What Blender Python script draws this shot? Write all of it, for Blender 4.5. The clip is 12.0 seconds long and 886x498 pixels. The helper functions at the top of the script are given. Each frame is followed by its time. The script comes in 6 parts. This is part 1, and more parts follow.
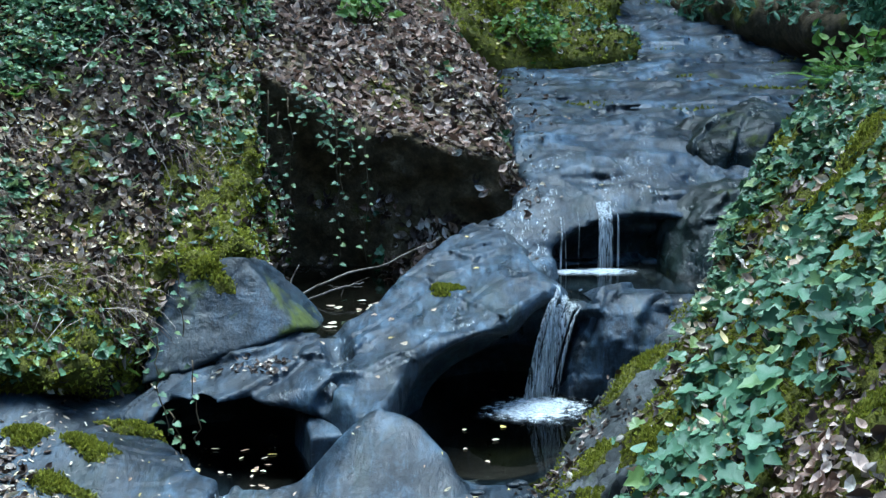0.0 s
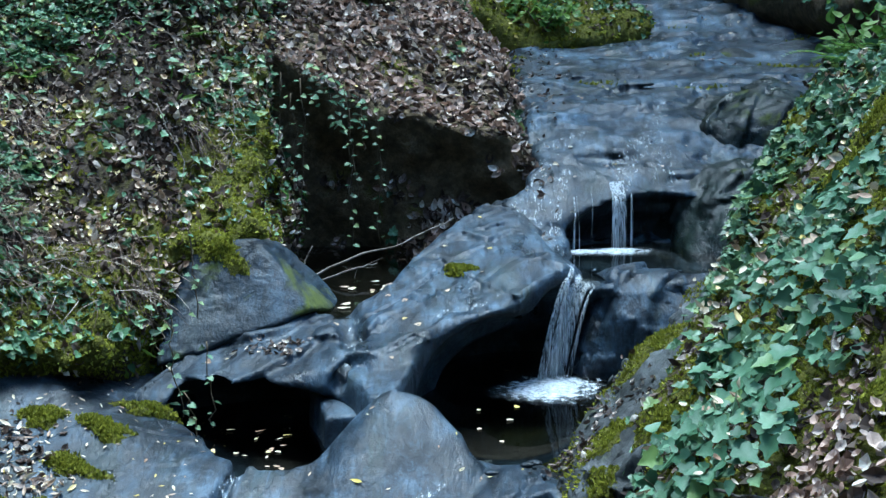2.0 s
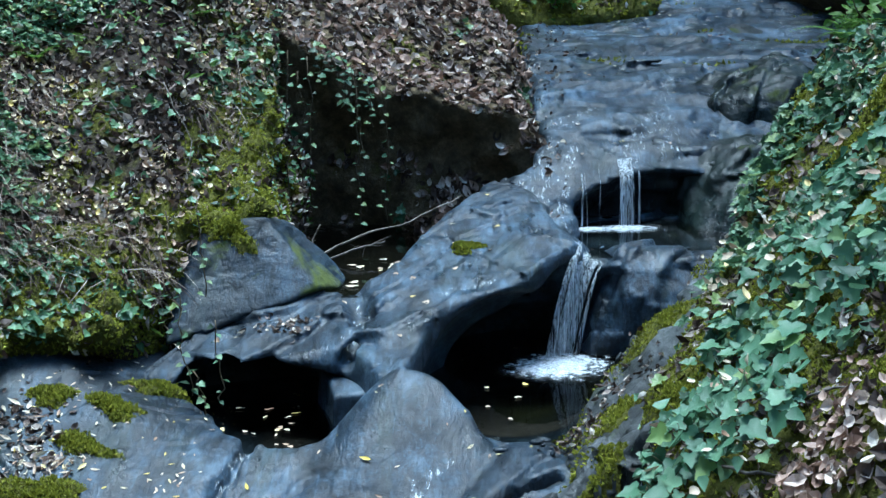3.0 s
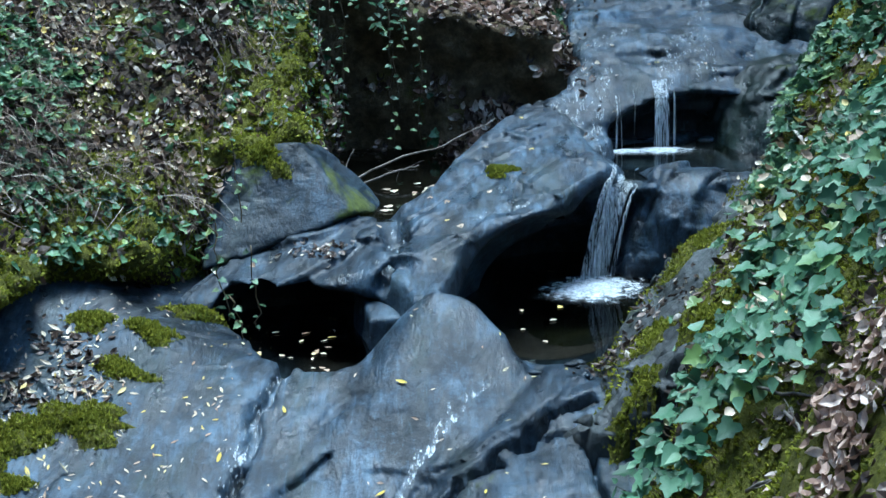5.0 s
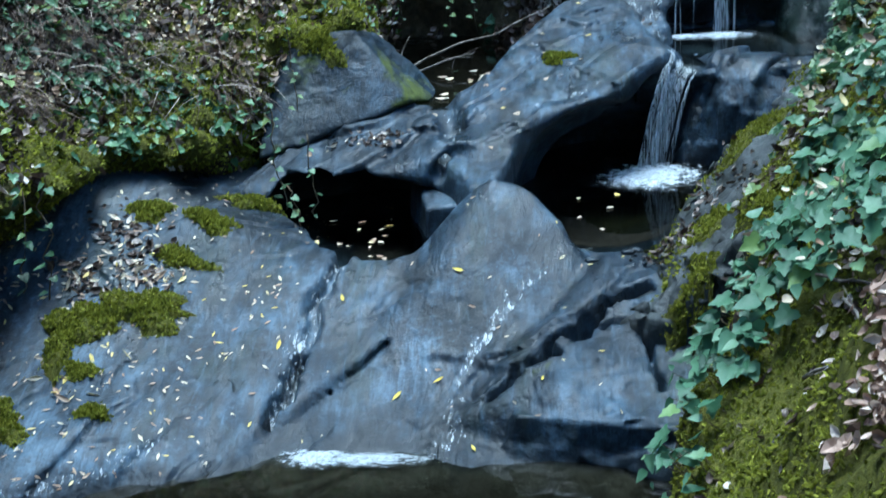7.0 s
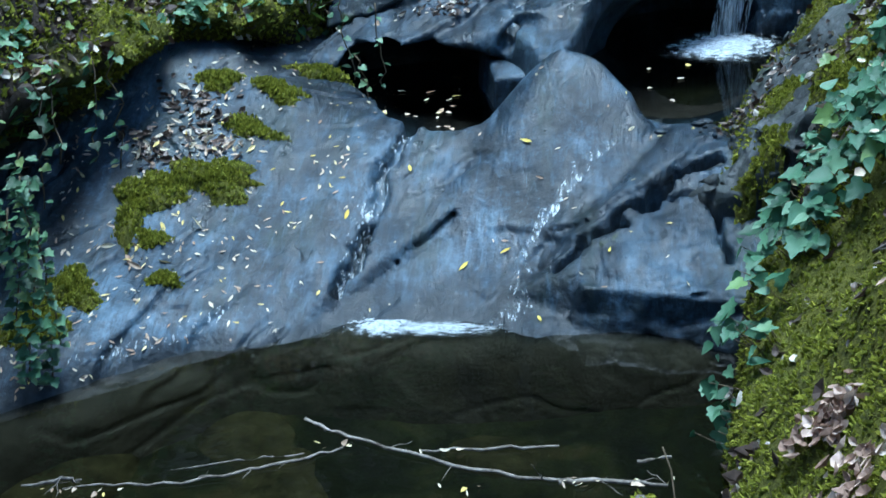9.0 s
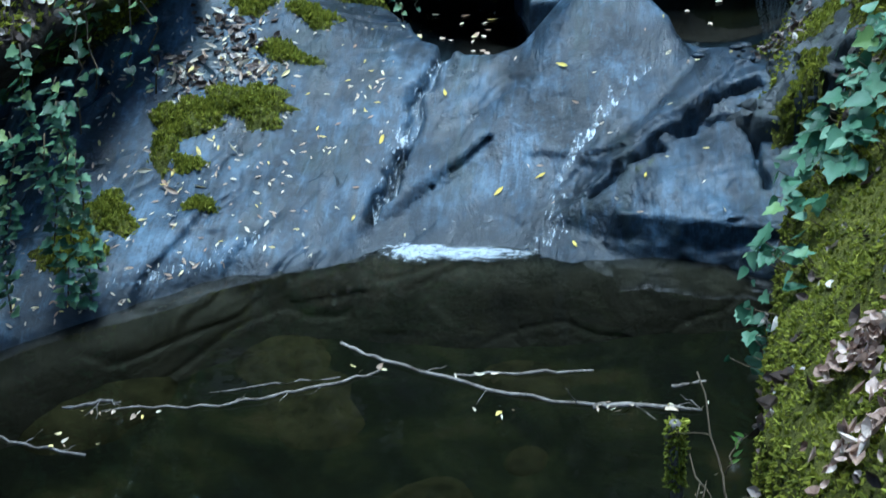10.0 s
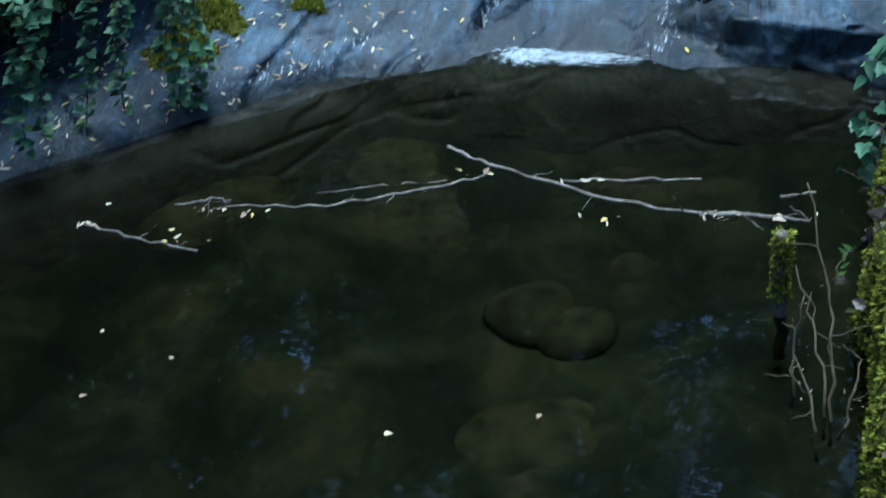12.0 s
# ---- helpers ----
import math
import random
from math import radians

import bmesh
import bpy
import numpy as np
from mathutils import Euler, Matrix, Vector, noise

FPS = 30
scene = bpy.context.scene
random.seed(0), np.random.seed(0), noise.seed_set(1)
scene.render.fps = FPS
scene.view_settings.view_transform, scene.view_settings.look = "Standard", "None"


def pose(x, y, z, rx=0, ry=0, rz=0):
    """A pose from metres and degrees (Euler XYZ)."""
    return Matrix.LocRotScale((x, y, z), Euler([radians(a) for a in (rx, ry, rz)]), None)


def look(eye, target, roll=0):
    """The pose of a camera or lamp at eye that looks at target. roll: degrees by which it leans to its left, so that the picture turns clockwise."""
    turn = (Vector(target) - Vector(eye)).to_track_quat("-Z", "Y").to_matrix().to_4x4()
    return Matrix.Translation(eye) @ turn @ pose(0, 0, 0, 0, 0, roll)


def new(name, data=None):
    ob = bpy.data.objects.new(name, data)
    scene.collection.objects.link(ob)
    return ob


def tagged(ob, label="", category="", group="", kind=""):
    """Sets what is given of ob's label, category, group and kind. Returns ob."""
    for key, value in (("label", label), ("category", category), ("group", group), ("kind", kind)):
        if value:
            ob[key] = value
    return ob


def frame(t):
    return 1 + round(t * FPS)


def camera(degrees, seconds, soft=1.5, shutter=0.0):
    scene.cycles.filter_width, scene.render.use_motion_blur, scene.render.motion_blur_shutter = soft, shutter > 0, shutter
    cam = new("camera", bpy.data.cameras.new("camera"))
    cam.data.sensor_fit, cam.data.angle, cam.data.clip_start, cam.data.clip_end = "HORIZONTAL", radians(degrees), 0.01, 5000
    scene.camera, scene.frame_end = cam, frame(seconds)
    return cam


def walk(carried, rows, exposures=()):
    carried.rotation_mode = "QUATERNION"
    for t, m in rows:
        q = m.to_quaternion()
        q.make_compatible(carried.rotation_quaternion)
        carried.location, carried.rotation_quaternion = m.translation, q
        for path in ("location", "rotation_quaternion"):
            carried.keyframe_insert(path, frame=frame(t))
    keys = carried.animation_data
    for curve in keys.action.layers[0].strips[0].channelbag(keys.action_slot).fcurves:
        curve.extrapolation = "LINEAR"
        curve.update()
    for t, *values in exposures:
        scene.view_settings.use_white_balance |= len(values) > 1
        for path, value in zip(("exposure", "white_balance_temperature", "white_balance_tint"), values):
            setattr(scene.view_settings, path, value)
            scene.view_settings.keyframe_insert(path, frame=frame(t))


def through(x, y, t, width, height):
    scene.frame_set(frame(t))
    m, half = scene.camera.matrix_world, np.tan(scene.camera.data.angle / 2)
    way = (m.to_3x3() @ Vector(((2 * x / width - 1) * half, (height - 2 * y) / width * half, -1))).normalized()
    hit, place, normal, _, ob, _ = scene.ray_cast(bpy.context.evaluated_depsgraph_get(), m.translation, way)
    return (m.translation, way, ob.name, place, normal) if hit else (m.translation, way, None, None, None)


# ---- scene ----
cam = camera(34.0, 12.0, soft=1.4, shutter=0.5)
EYE = (0.0, 0.0, 3.0)
walk(cam, [
    (0.0, pose(*EYE, 80.000, 0.000, 0.000)),
    (0.5, pose(*EYE, 79.810, 0.161, -0.072)),
    (1.0, pose(*EYE, 79.621, 0.164, 0.002)),
    (1.5, pose(*EYE, 79.377, 0.201, 0.301)),
    (2.0, pose(*EYE, 79.231, 0.362, 0.469)),
    (2.5, pose(*EYE, 78.829, 0.528, 0.614)),
    (3.0, pose(*EYE, 78.360, 0.655, 0.725)),
    (5.0, pose(*EYE, 75.368, 1.394, 1.944)),
    (5.5, pose(*EYE, 74.660, 1.327, 2.304)),
    (6.0, pose(*EYE, 73.980, 1.498, 2.738)),
    (6.5, pose(*EYE, 72.877, 1.772, 3.386)),
    (7.0, pose(*EYE, 71.021, 2.301, 4.001)),
    (9.0, pose(*EYE, 66.034, 2.910, 6.624)),
    (9.5, pose(*EYE, 64.756, 3.016, 7.388)),
    (10.0, pose(*EYE, 63.141, 3.472, 7.893)),
    (10.5, pose(*EYE, 61.420, 3.719, 8.627)),
    (11.0, pose(*EYE, 59.570, 3.986, 10.033)),
    (11.5, pose(*EYE, 57.768, 4.320, 11.031)),
    (12.0, pose(*EYE, 55.716, 4.642, 12.100)),
], [(0.0, 2.7, 5050, -5), (3.0, 2.7, 5000, -5), (7.0, 2.53, 4900, -6), (9.5, 2.5, 4750, -6), (12.0, 2.2, 4700, -6)])

# ---- light: open shade under a bright hazy sky over the ravine ----
world = bpy.data.worlds.new("sky")
scene.world = world
world.use_nodes = True
wn = world.node_tree.nodes
sky = wn.new("ShaderNodeTexSky")
sky.sky_type, sky.sun_disc = "NISHITA", False
sky.sun_elevation, sky.sun_rotation = radians(78), radians(8)
world.node_tree.links.new(sky.outputs[0], wn["Background"].inputs[0])
wn["Background"].inputs[1].default_value = 0.125
sun = new("sun", bpy.data.lights.new("sun", "SUN"))
sun.data.energy, sun.data.angle, sun.data.color = 1.9, radians(28), (1.0, 0.97, 0.93)
sun.matrix_world = look((0.5, 10.5, 18.0), (0.0, 7.0, 0.0))


# ---- materials ----
class Mat:
    """A node material in the making."""

    def __init__(self, name, rough=0.6, spec=0.5):
        self.m = bpy.data.materials.new(name)
        self.m.use_nodes = True
        self.t = self.m.node_tree
        self.b = self.t.nodes["Principled BSDF"]
        self.b.inputs["Roughness"].default_value = rough
        self.b.inputs["Specular IOR Level"].default_value = spec
        self.co = self.n("ShaderNodeTexCoord").outputs["Object"]

    def n(self, kind, **inputs):
        node = self.t.nodes.new(kind)
        for key, value in inputs.items():
            self.put(node.inputs[key.replace("_", " ")], value)
        return node

    def put(self, socket, value):
        if isinstance(value, bpy.types.NodeSocket):
            self.t.links.new(value, socket)
        else:
            socket.default_value = value

    def noise(self, scale, detail=5.0, rough=0.6, stretch=None, distortion=0.0):
        co = self.co
        if stretch:
            mp = self.n("ShaderNodeMapping", Vector=self.co)
            mp.inputs["Rotation"].default_value = stretch[0]
            mp.inputs["Scale"].default_value = stretch[1]
            co = mp.outputs[0]
        return self.n("ShaderNodeTexNoise", Vector=co, Scale=scale, Detail=detail, Roughness=rough, Distortion=distortion).outputs["Fac"]

    def ramp(self, fac, stops):
        r = self.n("ShaderNodeValToRGB", Fac=fac)
        e = r.color_ramp.elements
        while len(e) < len(stops):
            e.new(0.5)
        for k, (p, c) in enumerate(stops):
            e[k].position = p
            e[k].color = (c, c, c, 1) if isinstance(c, (int, float)) else (*c, 1)
        return r.outputs["Color"]

    def mix(self, fac, a, b):
        m = self.n("ShaderNodeMix")
        m.data_type = "RGBA"
        self.put(m.inputs[0], fac)
        self.put(m.inputs[6], a if isinstance(a, bpy.types.NodeSocket) else (*a, 1))
        self.put(m.inputs[7], b if isinstance(b, bpy.types.NodeSocket) else (*b, 1))
        return m.outputs[2]

    def math(self, op, a, b=0.0):
        m = self.n("ShaderNodeMath")
        m.operation = op
        self.put(m.inputs[0], a)
        self.put(m.inputs[1], b)
        return m.outputs[0]

    def bump(self, height, strength=0.5, distance=0.02, under=None):
        b = self.n("ShaderNodeBump", Height=height, Strength=strength, Distance=distance)
        if under:
            self.put(b.inputs["Normal"], under)
        return b.outputs[0]

    def done(self, color=None, rough=None, normal=None):
        for key, value in (("Base Color", color), ("Roughness", rough), ("Normal", normal)):
            if value is not None:
                self.put(self.b.inputs[key], value if isinstance(value, (bpy.types.NodeSocket, float)) else (*value, 1))
        return self.m


def rock_material(name, dark, mid, light, moss_at, wet):
    """Water-worn stone: cloudy greys, fine grain, hair cracks, thin moss film where the noise is high."""
    m = Mat(name, 0.4, 0.3)
    big = m.noise(1.3, 4, 0.6, distortion=0.6)
    flow = m.noise(5.0, 6, 0.65, ((0.0, 0.3, 0.5), (1.0, 0.3, 1.6)))
    grain = m.noise(60.0, 4, 0.7)
    col = m.ramp(m.mix(0.5, big, flow), [(0.41, dark), (0.5, mid), (0.6, light)])
    col = m.mix(m.ramp(grain, [(0.35, 0.35), (0.65, 0.0)]), col, dark)
    mottle = m.noise(11.0, 7, 0.72, distortion=0.4)
    col = m.mix(m.ramp(mottle, [(0.36, 0.3), (0.5, 0.0)]), col, dark)
    col = m.mix(m.ramp(mottle, [(0.56, 0.0), (0.7, 0.45)]), col, light)
    speck = m.noise(29.0, 6, 0.75)
    col = m.mix(m.ramp(speck, [(0.34, 0.5), (0.45, 0.0)]), col, dark)
    col = m.mix(m.ramp(speck, [(0.56, 0.0), (0.68, 0.5)]), col, light)
    algae = m.ramp(m.noise(1.7, 5, 0.65, ((0.0, 0.0, 0.5), (2.0, 0.6, 1.0)), 0.5), [(0.52, 0.0), (0.62, 0.6)])
    col = m.mix(algae, col, (0.017, 0.026, 0.02))
    stain = m.ramp(m.noise(2.6, 6, 0.7), [(0.58, 0.0), (0.72, 0.4)])
    col = m.mix(stain, col, (0.04, 0.038, 0.028))
    damp = m.ramp(m.noise(3.4, 6, 0.65, ((0.0, 0.0, 0.55), (2.2, 0.45, 1.0)), 0.3), [(0.52, 0.0), (0.62, 0.62)])
    col = m.mix(damp, col, dark)
    run = m.noise(9.0, 6, 0.7, ((0.0, 0.0, 0.45), (3.2, 0.35, 1.0)), 0.4)
    col = m.mix(m.ramp(run, [(0.4, 0.55), (0.5, 0.0)]), col, dark)
    col = m.mix(m.ramp(run, [(0.56, 0.0), (0.68, 0.4)]), col, light)
    col = m.mix(m.ramp(m.noise(0.55, 3, 0.6), [(0.42, 0.5), (0.55, 0.0)]), col, dark)
    moss = m.ramp(m.noise(1.9, 7, 0.62, distortion=0.4), [(moss_at, 0.0), (moss_at + 0.07, 1.0)])
    green = m.ramp(m.noise(26.0, 4, 0.7), [(0.3, (0.022, 0.03, 0.006)), (0.7, (0.08, 0.098, 0.018))])
    col = m.mix(moss, col, green)
    seam = m.math("ABSOLUTE", m.math("SUBTRACT", m.noise(1.6, 2, 0.5, ((0.2, 0.1, 0.55), (1.0, 0.35, 1.5)), 0.1), 0.5))
    line = m.ramp(seam, [(0.0, 1.0), (0.006, 0.0)])
    cross = m.math("ABSOLUTE", m.math("SUBTRACT", m.noise(2.3, 2, 0.5, ((0.3, 0.2, -0.9), (1.0, 0.4, 1.2)), 0.1), 0.5))
    line = m.math("MAXIMUM", line, m.ramp(cross, [(0.0, 1.0), (0.004, 0.0)]))
    broken = m.math("MULTIPLY", line, m.ramp(m.noise(2.1, 3), [(0.66, 0.0), (0.72, 1.0)]))
    col = m.mix(broken, col, (0.015, 0.015, 0.015))
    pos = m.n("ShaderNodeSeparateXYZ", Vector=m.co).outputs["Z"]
    # Brown below the waterline: silt, with the water's light absorption put into the colour.
    silt = m.ramp(m.math("ADD", m.math("MULTIPLY", pos, 4.0), m.math("ADD", 0.5, m.math("MULTIPLY", m.noise(3.0, 4), 0.12))), [(0.44, 1.0), (0.56, 0.0)])
    brown = m.ramp(m.noise(5.0, 6, 0.7), [(0.3, (0.03, 0.027, 0.022)), (0.7, (0.1, 0.088, 0.072))])
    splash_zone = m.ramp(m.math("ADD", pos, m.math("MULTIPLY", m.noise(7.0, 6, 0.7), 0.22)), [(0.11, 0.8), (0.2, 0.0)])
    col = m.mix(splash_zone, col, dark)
    col = m.mix(silt, col, brown)
    film = m.mix(damp, m.ramp(m.noise(3.2, 6, 0.75), [(0.38, wet), (0.5, wet + 0.2), (0.62, wet + 0.34)]), (wet * 0.7, wet * 0.7, wet * 0.7))
    rough = m.mix(moss, film, (0.95, 0.95, 0.95))
    h = m.math("SUBTRACT", m.math("MULTIPLY", mottle, 0.5), broken)
    fold = m.math("ABSOLUTE", m.math("SUBTRACT", m.noise(4.2, 4, 0.55, ((0.1, 0.0, 0.55), (1.6, 0.5, 1.4)), 0.5), 0.5))
    facet = m.ramp(fold, [(0.0, 0.0), (0.12, 1.0)])
    nrm = m.bump(h, 0.6, 0.02, m.bump(grain, 0.4, 0.003, m.bump(facet, 0.2, 0.02, m.bump(m.noise(24.0, 7, 0.75, ((0.1, 0.0, 0.5), (1.0, 0.6, 1.3))), 0.6, 0.012))))
    return m.done(col, rough, nrm)


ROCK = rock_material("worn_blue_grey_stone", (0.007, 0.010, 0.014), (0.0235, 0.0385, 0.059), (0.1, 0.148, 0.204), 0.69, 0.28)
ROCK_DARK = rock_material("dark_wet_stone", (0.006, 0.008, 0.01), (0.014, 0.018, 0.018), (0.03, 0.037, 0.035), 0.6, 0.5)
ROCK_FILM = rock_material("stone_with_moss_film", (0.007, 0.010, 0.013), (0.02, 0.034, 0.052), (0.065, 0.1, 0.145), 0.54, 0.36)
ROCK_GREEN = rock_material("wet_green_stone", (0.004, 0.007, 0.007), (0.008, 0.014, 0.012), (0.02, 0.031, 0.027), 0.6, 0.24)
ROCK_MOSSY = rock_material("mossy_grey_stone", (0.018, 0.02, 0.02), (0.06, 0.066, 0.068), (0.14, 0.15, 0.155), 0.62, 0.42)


def soil_material(name, moss_at, browns):
    m = Mat(name, 0.95, 0.2)
    brown = m.ramp(m.noise(9.0, 8, 0.75), [(0.3, browns[0]), (0.5, browns[1]), (0.72, browns[2])])
    green = m.ramp(m.noise(22.0, 6, 0.75), [(0.3, (0.03, 0.032, 0.005)), (0.55, (0.1, 0.098, 0.013)), (0.75, (0.2, 0.185, 0.028))])
    moss = m.ramp(m.noise(1.6, 6, 0.6, distortion=0.5), [(moss_at, 0.0), (moss_at + 0.1, 1.0)])
    col = m.mix(moss, brown, green)
    nrm = m.bump(m.noise(30.0, 6, 0.8), 0.9, 0.03, m.bump(m.noise(8.0, 5, 0.7), 0.8, 0.06))
    return m.done(col, None, nrm)


SOIL = soil_material("humus_and_moss", 0.5, ((0.016, 0.012, 0.008), (0.04, 0.03, 0.022), (0.09, 0.07, 0.055)))
SOIL_DARK = soil_material("damp_dark_earth", 0.56, ((0.03, 0.023, 0.012), (0.09, 0.068, 0.038), (0.2, 0.15, 0.085)))
MOSS_CARPET = soil_material("moss_carpet", 0.12, ((0.04, 0.036, 0.008), (0.09, 0.08, 0.015), (0.14, 0.12, 0.03)))
SOIL_MOSS = soil_material("thick_moss", 0.2, ((0.02, 0.016, 0.01), (0.05, 0.04, 0.025), (0.09, 0.075, 0.05)))


def ground_material():
    m = Mat("silt_and_humus", 0.85, 0.3)
    silt = m.ramp(m.noise(2.2, 7, 0.65, distortion=0.6), [(0.3, (0.004, 0.004, 0.002)), (0.46, (0.012, 0.014, 0.005)), (0.56, (0.03, 0.032, 0.01)), (0.66, (0.065, 0.05, 0.02)), (0.8, (0.016, 0.014, 0.008))])
    humus = m.ramp(m.noise(4.0, 8, 0.75), [(0.3, (0.01, 0.008, 0.005)), (0.55, (0.026, 0.022, 0.013)), (0.75, (0.05, 0.045, 0.02))])
    z = m.n("ShaderNodeSeparateXYZ", Vector=m.co).outputs["Z"]
    col = m.mix(m.ramp(z, [(0.05, 0.0), (0.3, 1.0)]), silt, humus)
    return m.done(col, None, m.bump(m.noise(14.0, 6, 0.7), 0.6, 0.03))


GROUND = ground_material()


def water_material(name, tint, ripple, scale):
    """Clear, slightly murky stream water: glass with a wavy skin and a tinted depth."""
    m = Mat(name, 0.03, 0.5)
    m.b.inputs["Transmission Weight"].default_value = 1.0
    m.b.inputs["IOR"].default_value = 1.33
    wave = m.math("ADD", m.noise(scale, 3, 0.5, ((0, 0, 0.4), (1.0, 1.8, 1.0)), 0.8), m.math("MULTIPLY", m.noise(scale * 4, 2, 0.5), 0.25))
    return m.done(tint, None, m.bump(wave, ripple, 0.02))


WATER = water_material("stream_water", (0.027, 0.031, 0.02), 0.07, 3.0)
WATER_DARK = water_material("dark_basin_water", (0.045, 0.05, 0.045), 0.07, 4.0)


def foam_material(name, scale, stretch, lo, hi, fade):
    """White streaks with gaps, for bubbly white water and for painted glints; fade thins them towards the rim."""
    m = Mat(name, 0.3, 0.5)
    streak = m.noise(scale, 5, 0.7, ((0, 0, 0), stretch))
    alpha = m.ramp(streak, [(lo, 0.0), (hi, 0.95)])
    if fade:
        r = m.n("ShaderNodeVectorMath", **{"Vector": m.co})
        r.operation = "LENGTH"
        alpha = m.math("MULTIPLY", m.ramp(m.math("ADD", m.math("MULTIPLY", r.outputs["Value"], 0.5 / fade), m.math("MULTIPLY", m.noise(4.0, 6, 0.8), 1.3)), [(0.78, 1.0), (1.1, 0.0)]), alpha)
    m.b.inputs["Specular IOR Level"].default_value = 1.0
    col = (0.86, 0.92, 0.96)
    tr = m.n("ShaderNodeBsdfTranslucent", Color=(*col, 1))
    clear = m.n("ShaderNodeBsdfTransparent")
    body, veil = m.n("ShaderNodeMixShader", Fac=0.12), m.n("ShaderNodeMixShader", Fac=alpha)
    m.t.links.new(m.b.outputs[0], body.inputs[1])
    m.t.links.new(tr.outputs[0], body.inputs[2])
    m.t.links.new(clear.outputs[0], veil.inputs[1])
    m.t.links.new(body.outputs[0], veil.inputs[2])
    m.t.links.new(veil.outputs[0], m.t.nodes["Material Output"].inputs["Surface"])
    return m.done(col, 0.2, m.bump(streak, 1.0, 0.03))


FALL = foam_material("falling_water", 26.0, (3.0, 3.0, 0.09), 0.38, 0.66, 0)
SPLASH = foam_material("splash_foam", 9.0, (1.0, 1.6, 1.0), 0.26, 0.5, 1.0)
# Glints on thin running water, painted as white streaks.
RILL_GLINT = foam_material("running_water_glints", 26.0, (2.4, 0.5, 1.0), 0.52, 0.74, 0)
CHUTE = foam_material("white_chute_water", 12.0, (2.2, 0.7, 1.0), 0.49, 0.72, 0)


def leaf_material(name, stops, rough=0.5, through=0.25, vein=0.0):
    """Leaves: the colour runs from leaf to leaf; thin, so a little light comes through."""
    m = Mat(name, rough, 0.3)
    isl = m.n("ShaderNodeNewGeometry").outputs["Random Per Island"]
    obj = m.n("ShaderNodeObjectInfo").outputs["Random"]
    pick = m.math("FRACT", m.math("ADD", isl, obj))
    col = m.ramp(pick, stops)
    col = m.mix(m.ramp(m.noise(40.0, 4, 0.7), [(0.35, 0.35), (0.65, 0.0)]), col, tuple(0.45 * v for v in stops[0][1]))
    m.b.inputs["Subsurface Weight"].default_value = 0.0
    tr = m.n("ShaderNodeBsdfTranslucent", Color=col)
    mx = m.n("ShaderNodeMixShader", Fac=through)
    m.t.links.new(m.b.outputs[0], mx.inputs[1])
    m.t.links.new(tr.outputs[0], mx.inputs[2])
    m.t.links.new(mx.outputs[0], m.t.nodes["Material Output"].inputs["Surface"])
    return m.done(col, None, m.bump(m.noise(90.0, 3, 0.6), 0.3, 0.003))


IVY = leaf_material("ivy_leaf", [(0.0, (0.014, 0.034, 0.014)), (0.35, (0.075, 0.15, 0.07)), (0.75, (0.17, 0.285, 0.155)), (1.0, (0.25, 0.32, 0.1))], 0.4)
IVY_BIG = leaf_material("broad_ivy_leaf", [(0.0, (0.02, 0.055, 0.025)), (0.35, (0.078, 0.165, 0.085)), (0.8, (0.14, 0.255, 0.145)), (0.95, (0.22, 0.34, 0.2)), (1.0, (0.2, 0.3, 0.07))], 0.42)
FRESH = leaf_material("fresh_green_leaf", [(0.0, (0.05, 0.11, 0.02)), (0.5, (0.1, 0.2, 0.03)), (1.0, (0.2, 0.3, 0.05))], 0.5, 0.35)
DEAD = leaf_material("dead_leaf", [(0.0, (0.02, 0.013, 0.009)), (0.4, (0.07, 0.046, 0.034)), (0.68, (0.19, 0.14, 0.115)), (0.88, (0.5, 0.41, 0.35)), (1.0, (0.72, 0.66, 0.56))], 0.7, 0.15)
BROWN = leaf_material("russet_dead_leaf", [(0.0, (0.06, 0.03, 0.02)), (0.4, (0.16, 0.095, 0.065)), (0.8, (0.34, 0.22, 0.17)), (1.0, (0.5, 0.38, 0.32))], 0.7, 0.15)
DRY = leaf_material("dry_pinkish_leaf", [(0.0, (0.17, 0.1, 0.07)), (0.4, (0.4, 0.27, 0.2)), (0.8, (0.6, 0.46, 0.38)), (1.0, (0.7, 0.6, 0.5))], 0.7, 0.15)
PALE = leaf_material("pale_fallen_leaf", [(0.0, (0.3, 0.19, 0.12)), (0.35, (0.5, 0.38, 0.27)), (0.75, (0.7, 0.62, 0.45)), (1.0, (0.6, 0.46, 0.1))], 0.55, 0.1)
YELLOW = leaf_material("yellow_leaf", [(0.0, (0.6, 0.4, 0.03)), (1.0, (0.75, 0.6, 0.1))], 0.5, 0.2)
STRAW = leaf_material("dry_grass", [(0.0, (0.025, 0.016, 0.011)), (0.45, (0.09, 0.06, 0.043)), (0.8, (0.22, 0.16, 0.12)), (1.0, (0.48, 0.4, 0.32))], 0.8, 0.1)
MOSS = leaf_material("moss_tuft", [(0.0, (0.08, 0.09, 0.008)), (0.5, (0.23, 0.24, 0.025)), (0.85, (0.38, 0.39, 0.045)), (1.0, (0.48, 0.47, 0.07))], 0.9, 0.4)


def bark_material(name, a, b, scale=35.0):
    m = Mat(name, 0.85, 0.3)
    n = m.noise(scale, 6, 0.7)
    return m.done(m.ramp(n, [(0.35, a), (0.65, b)]), None, m.bump(n, 0.6, 0.006))


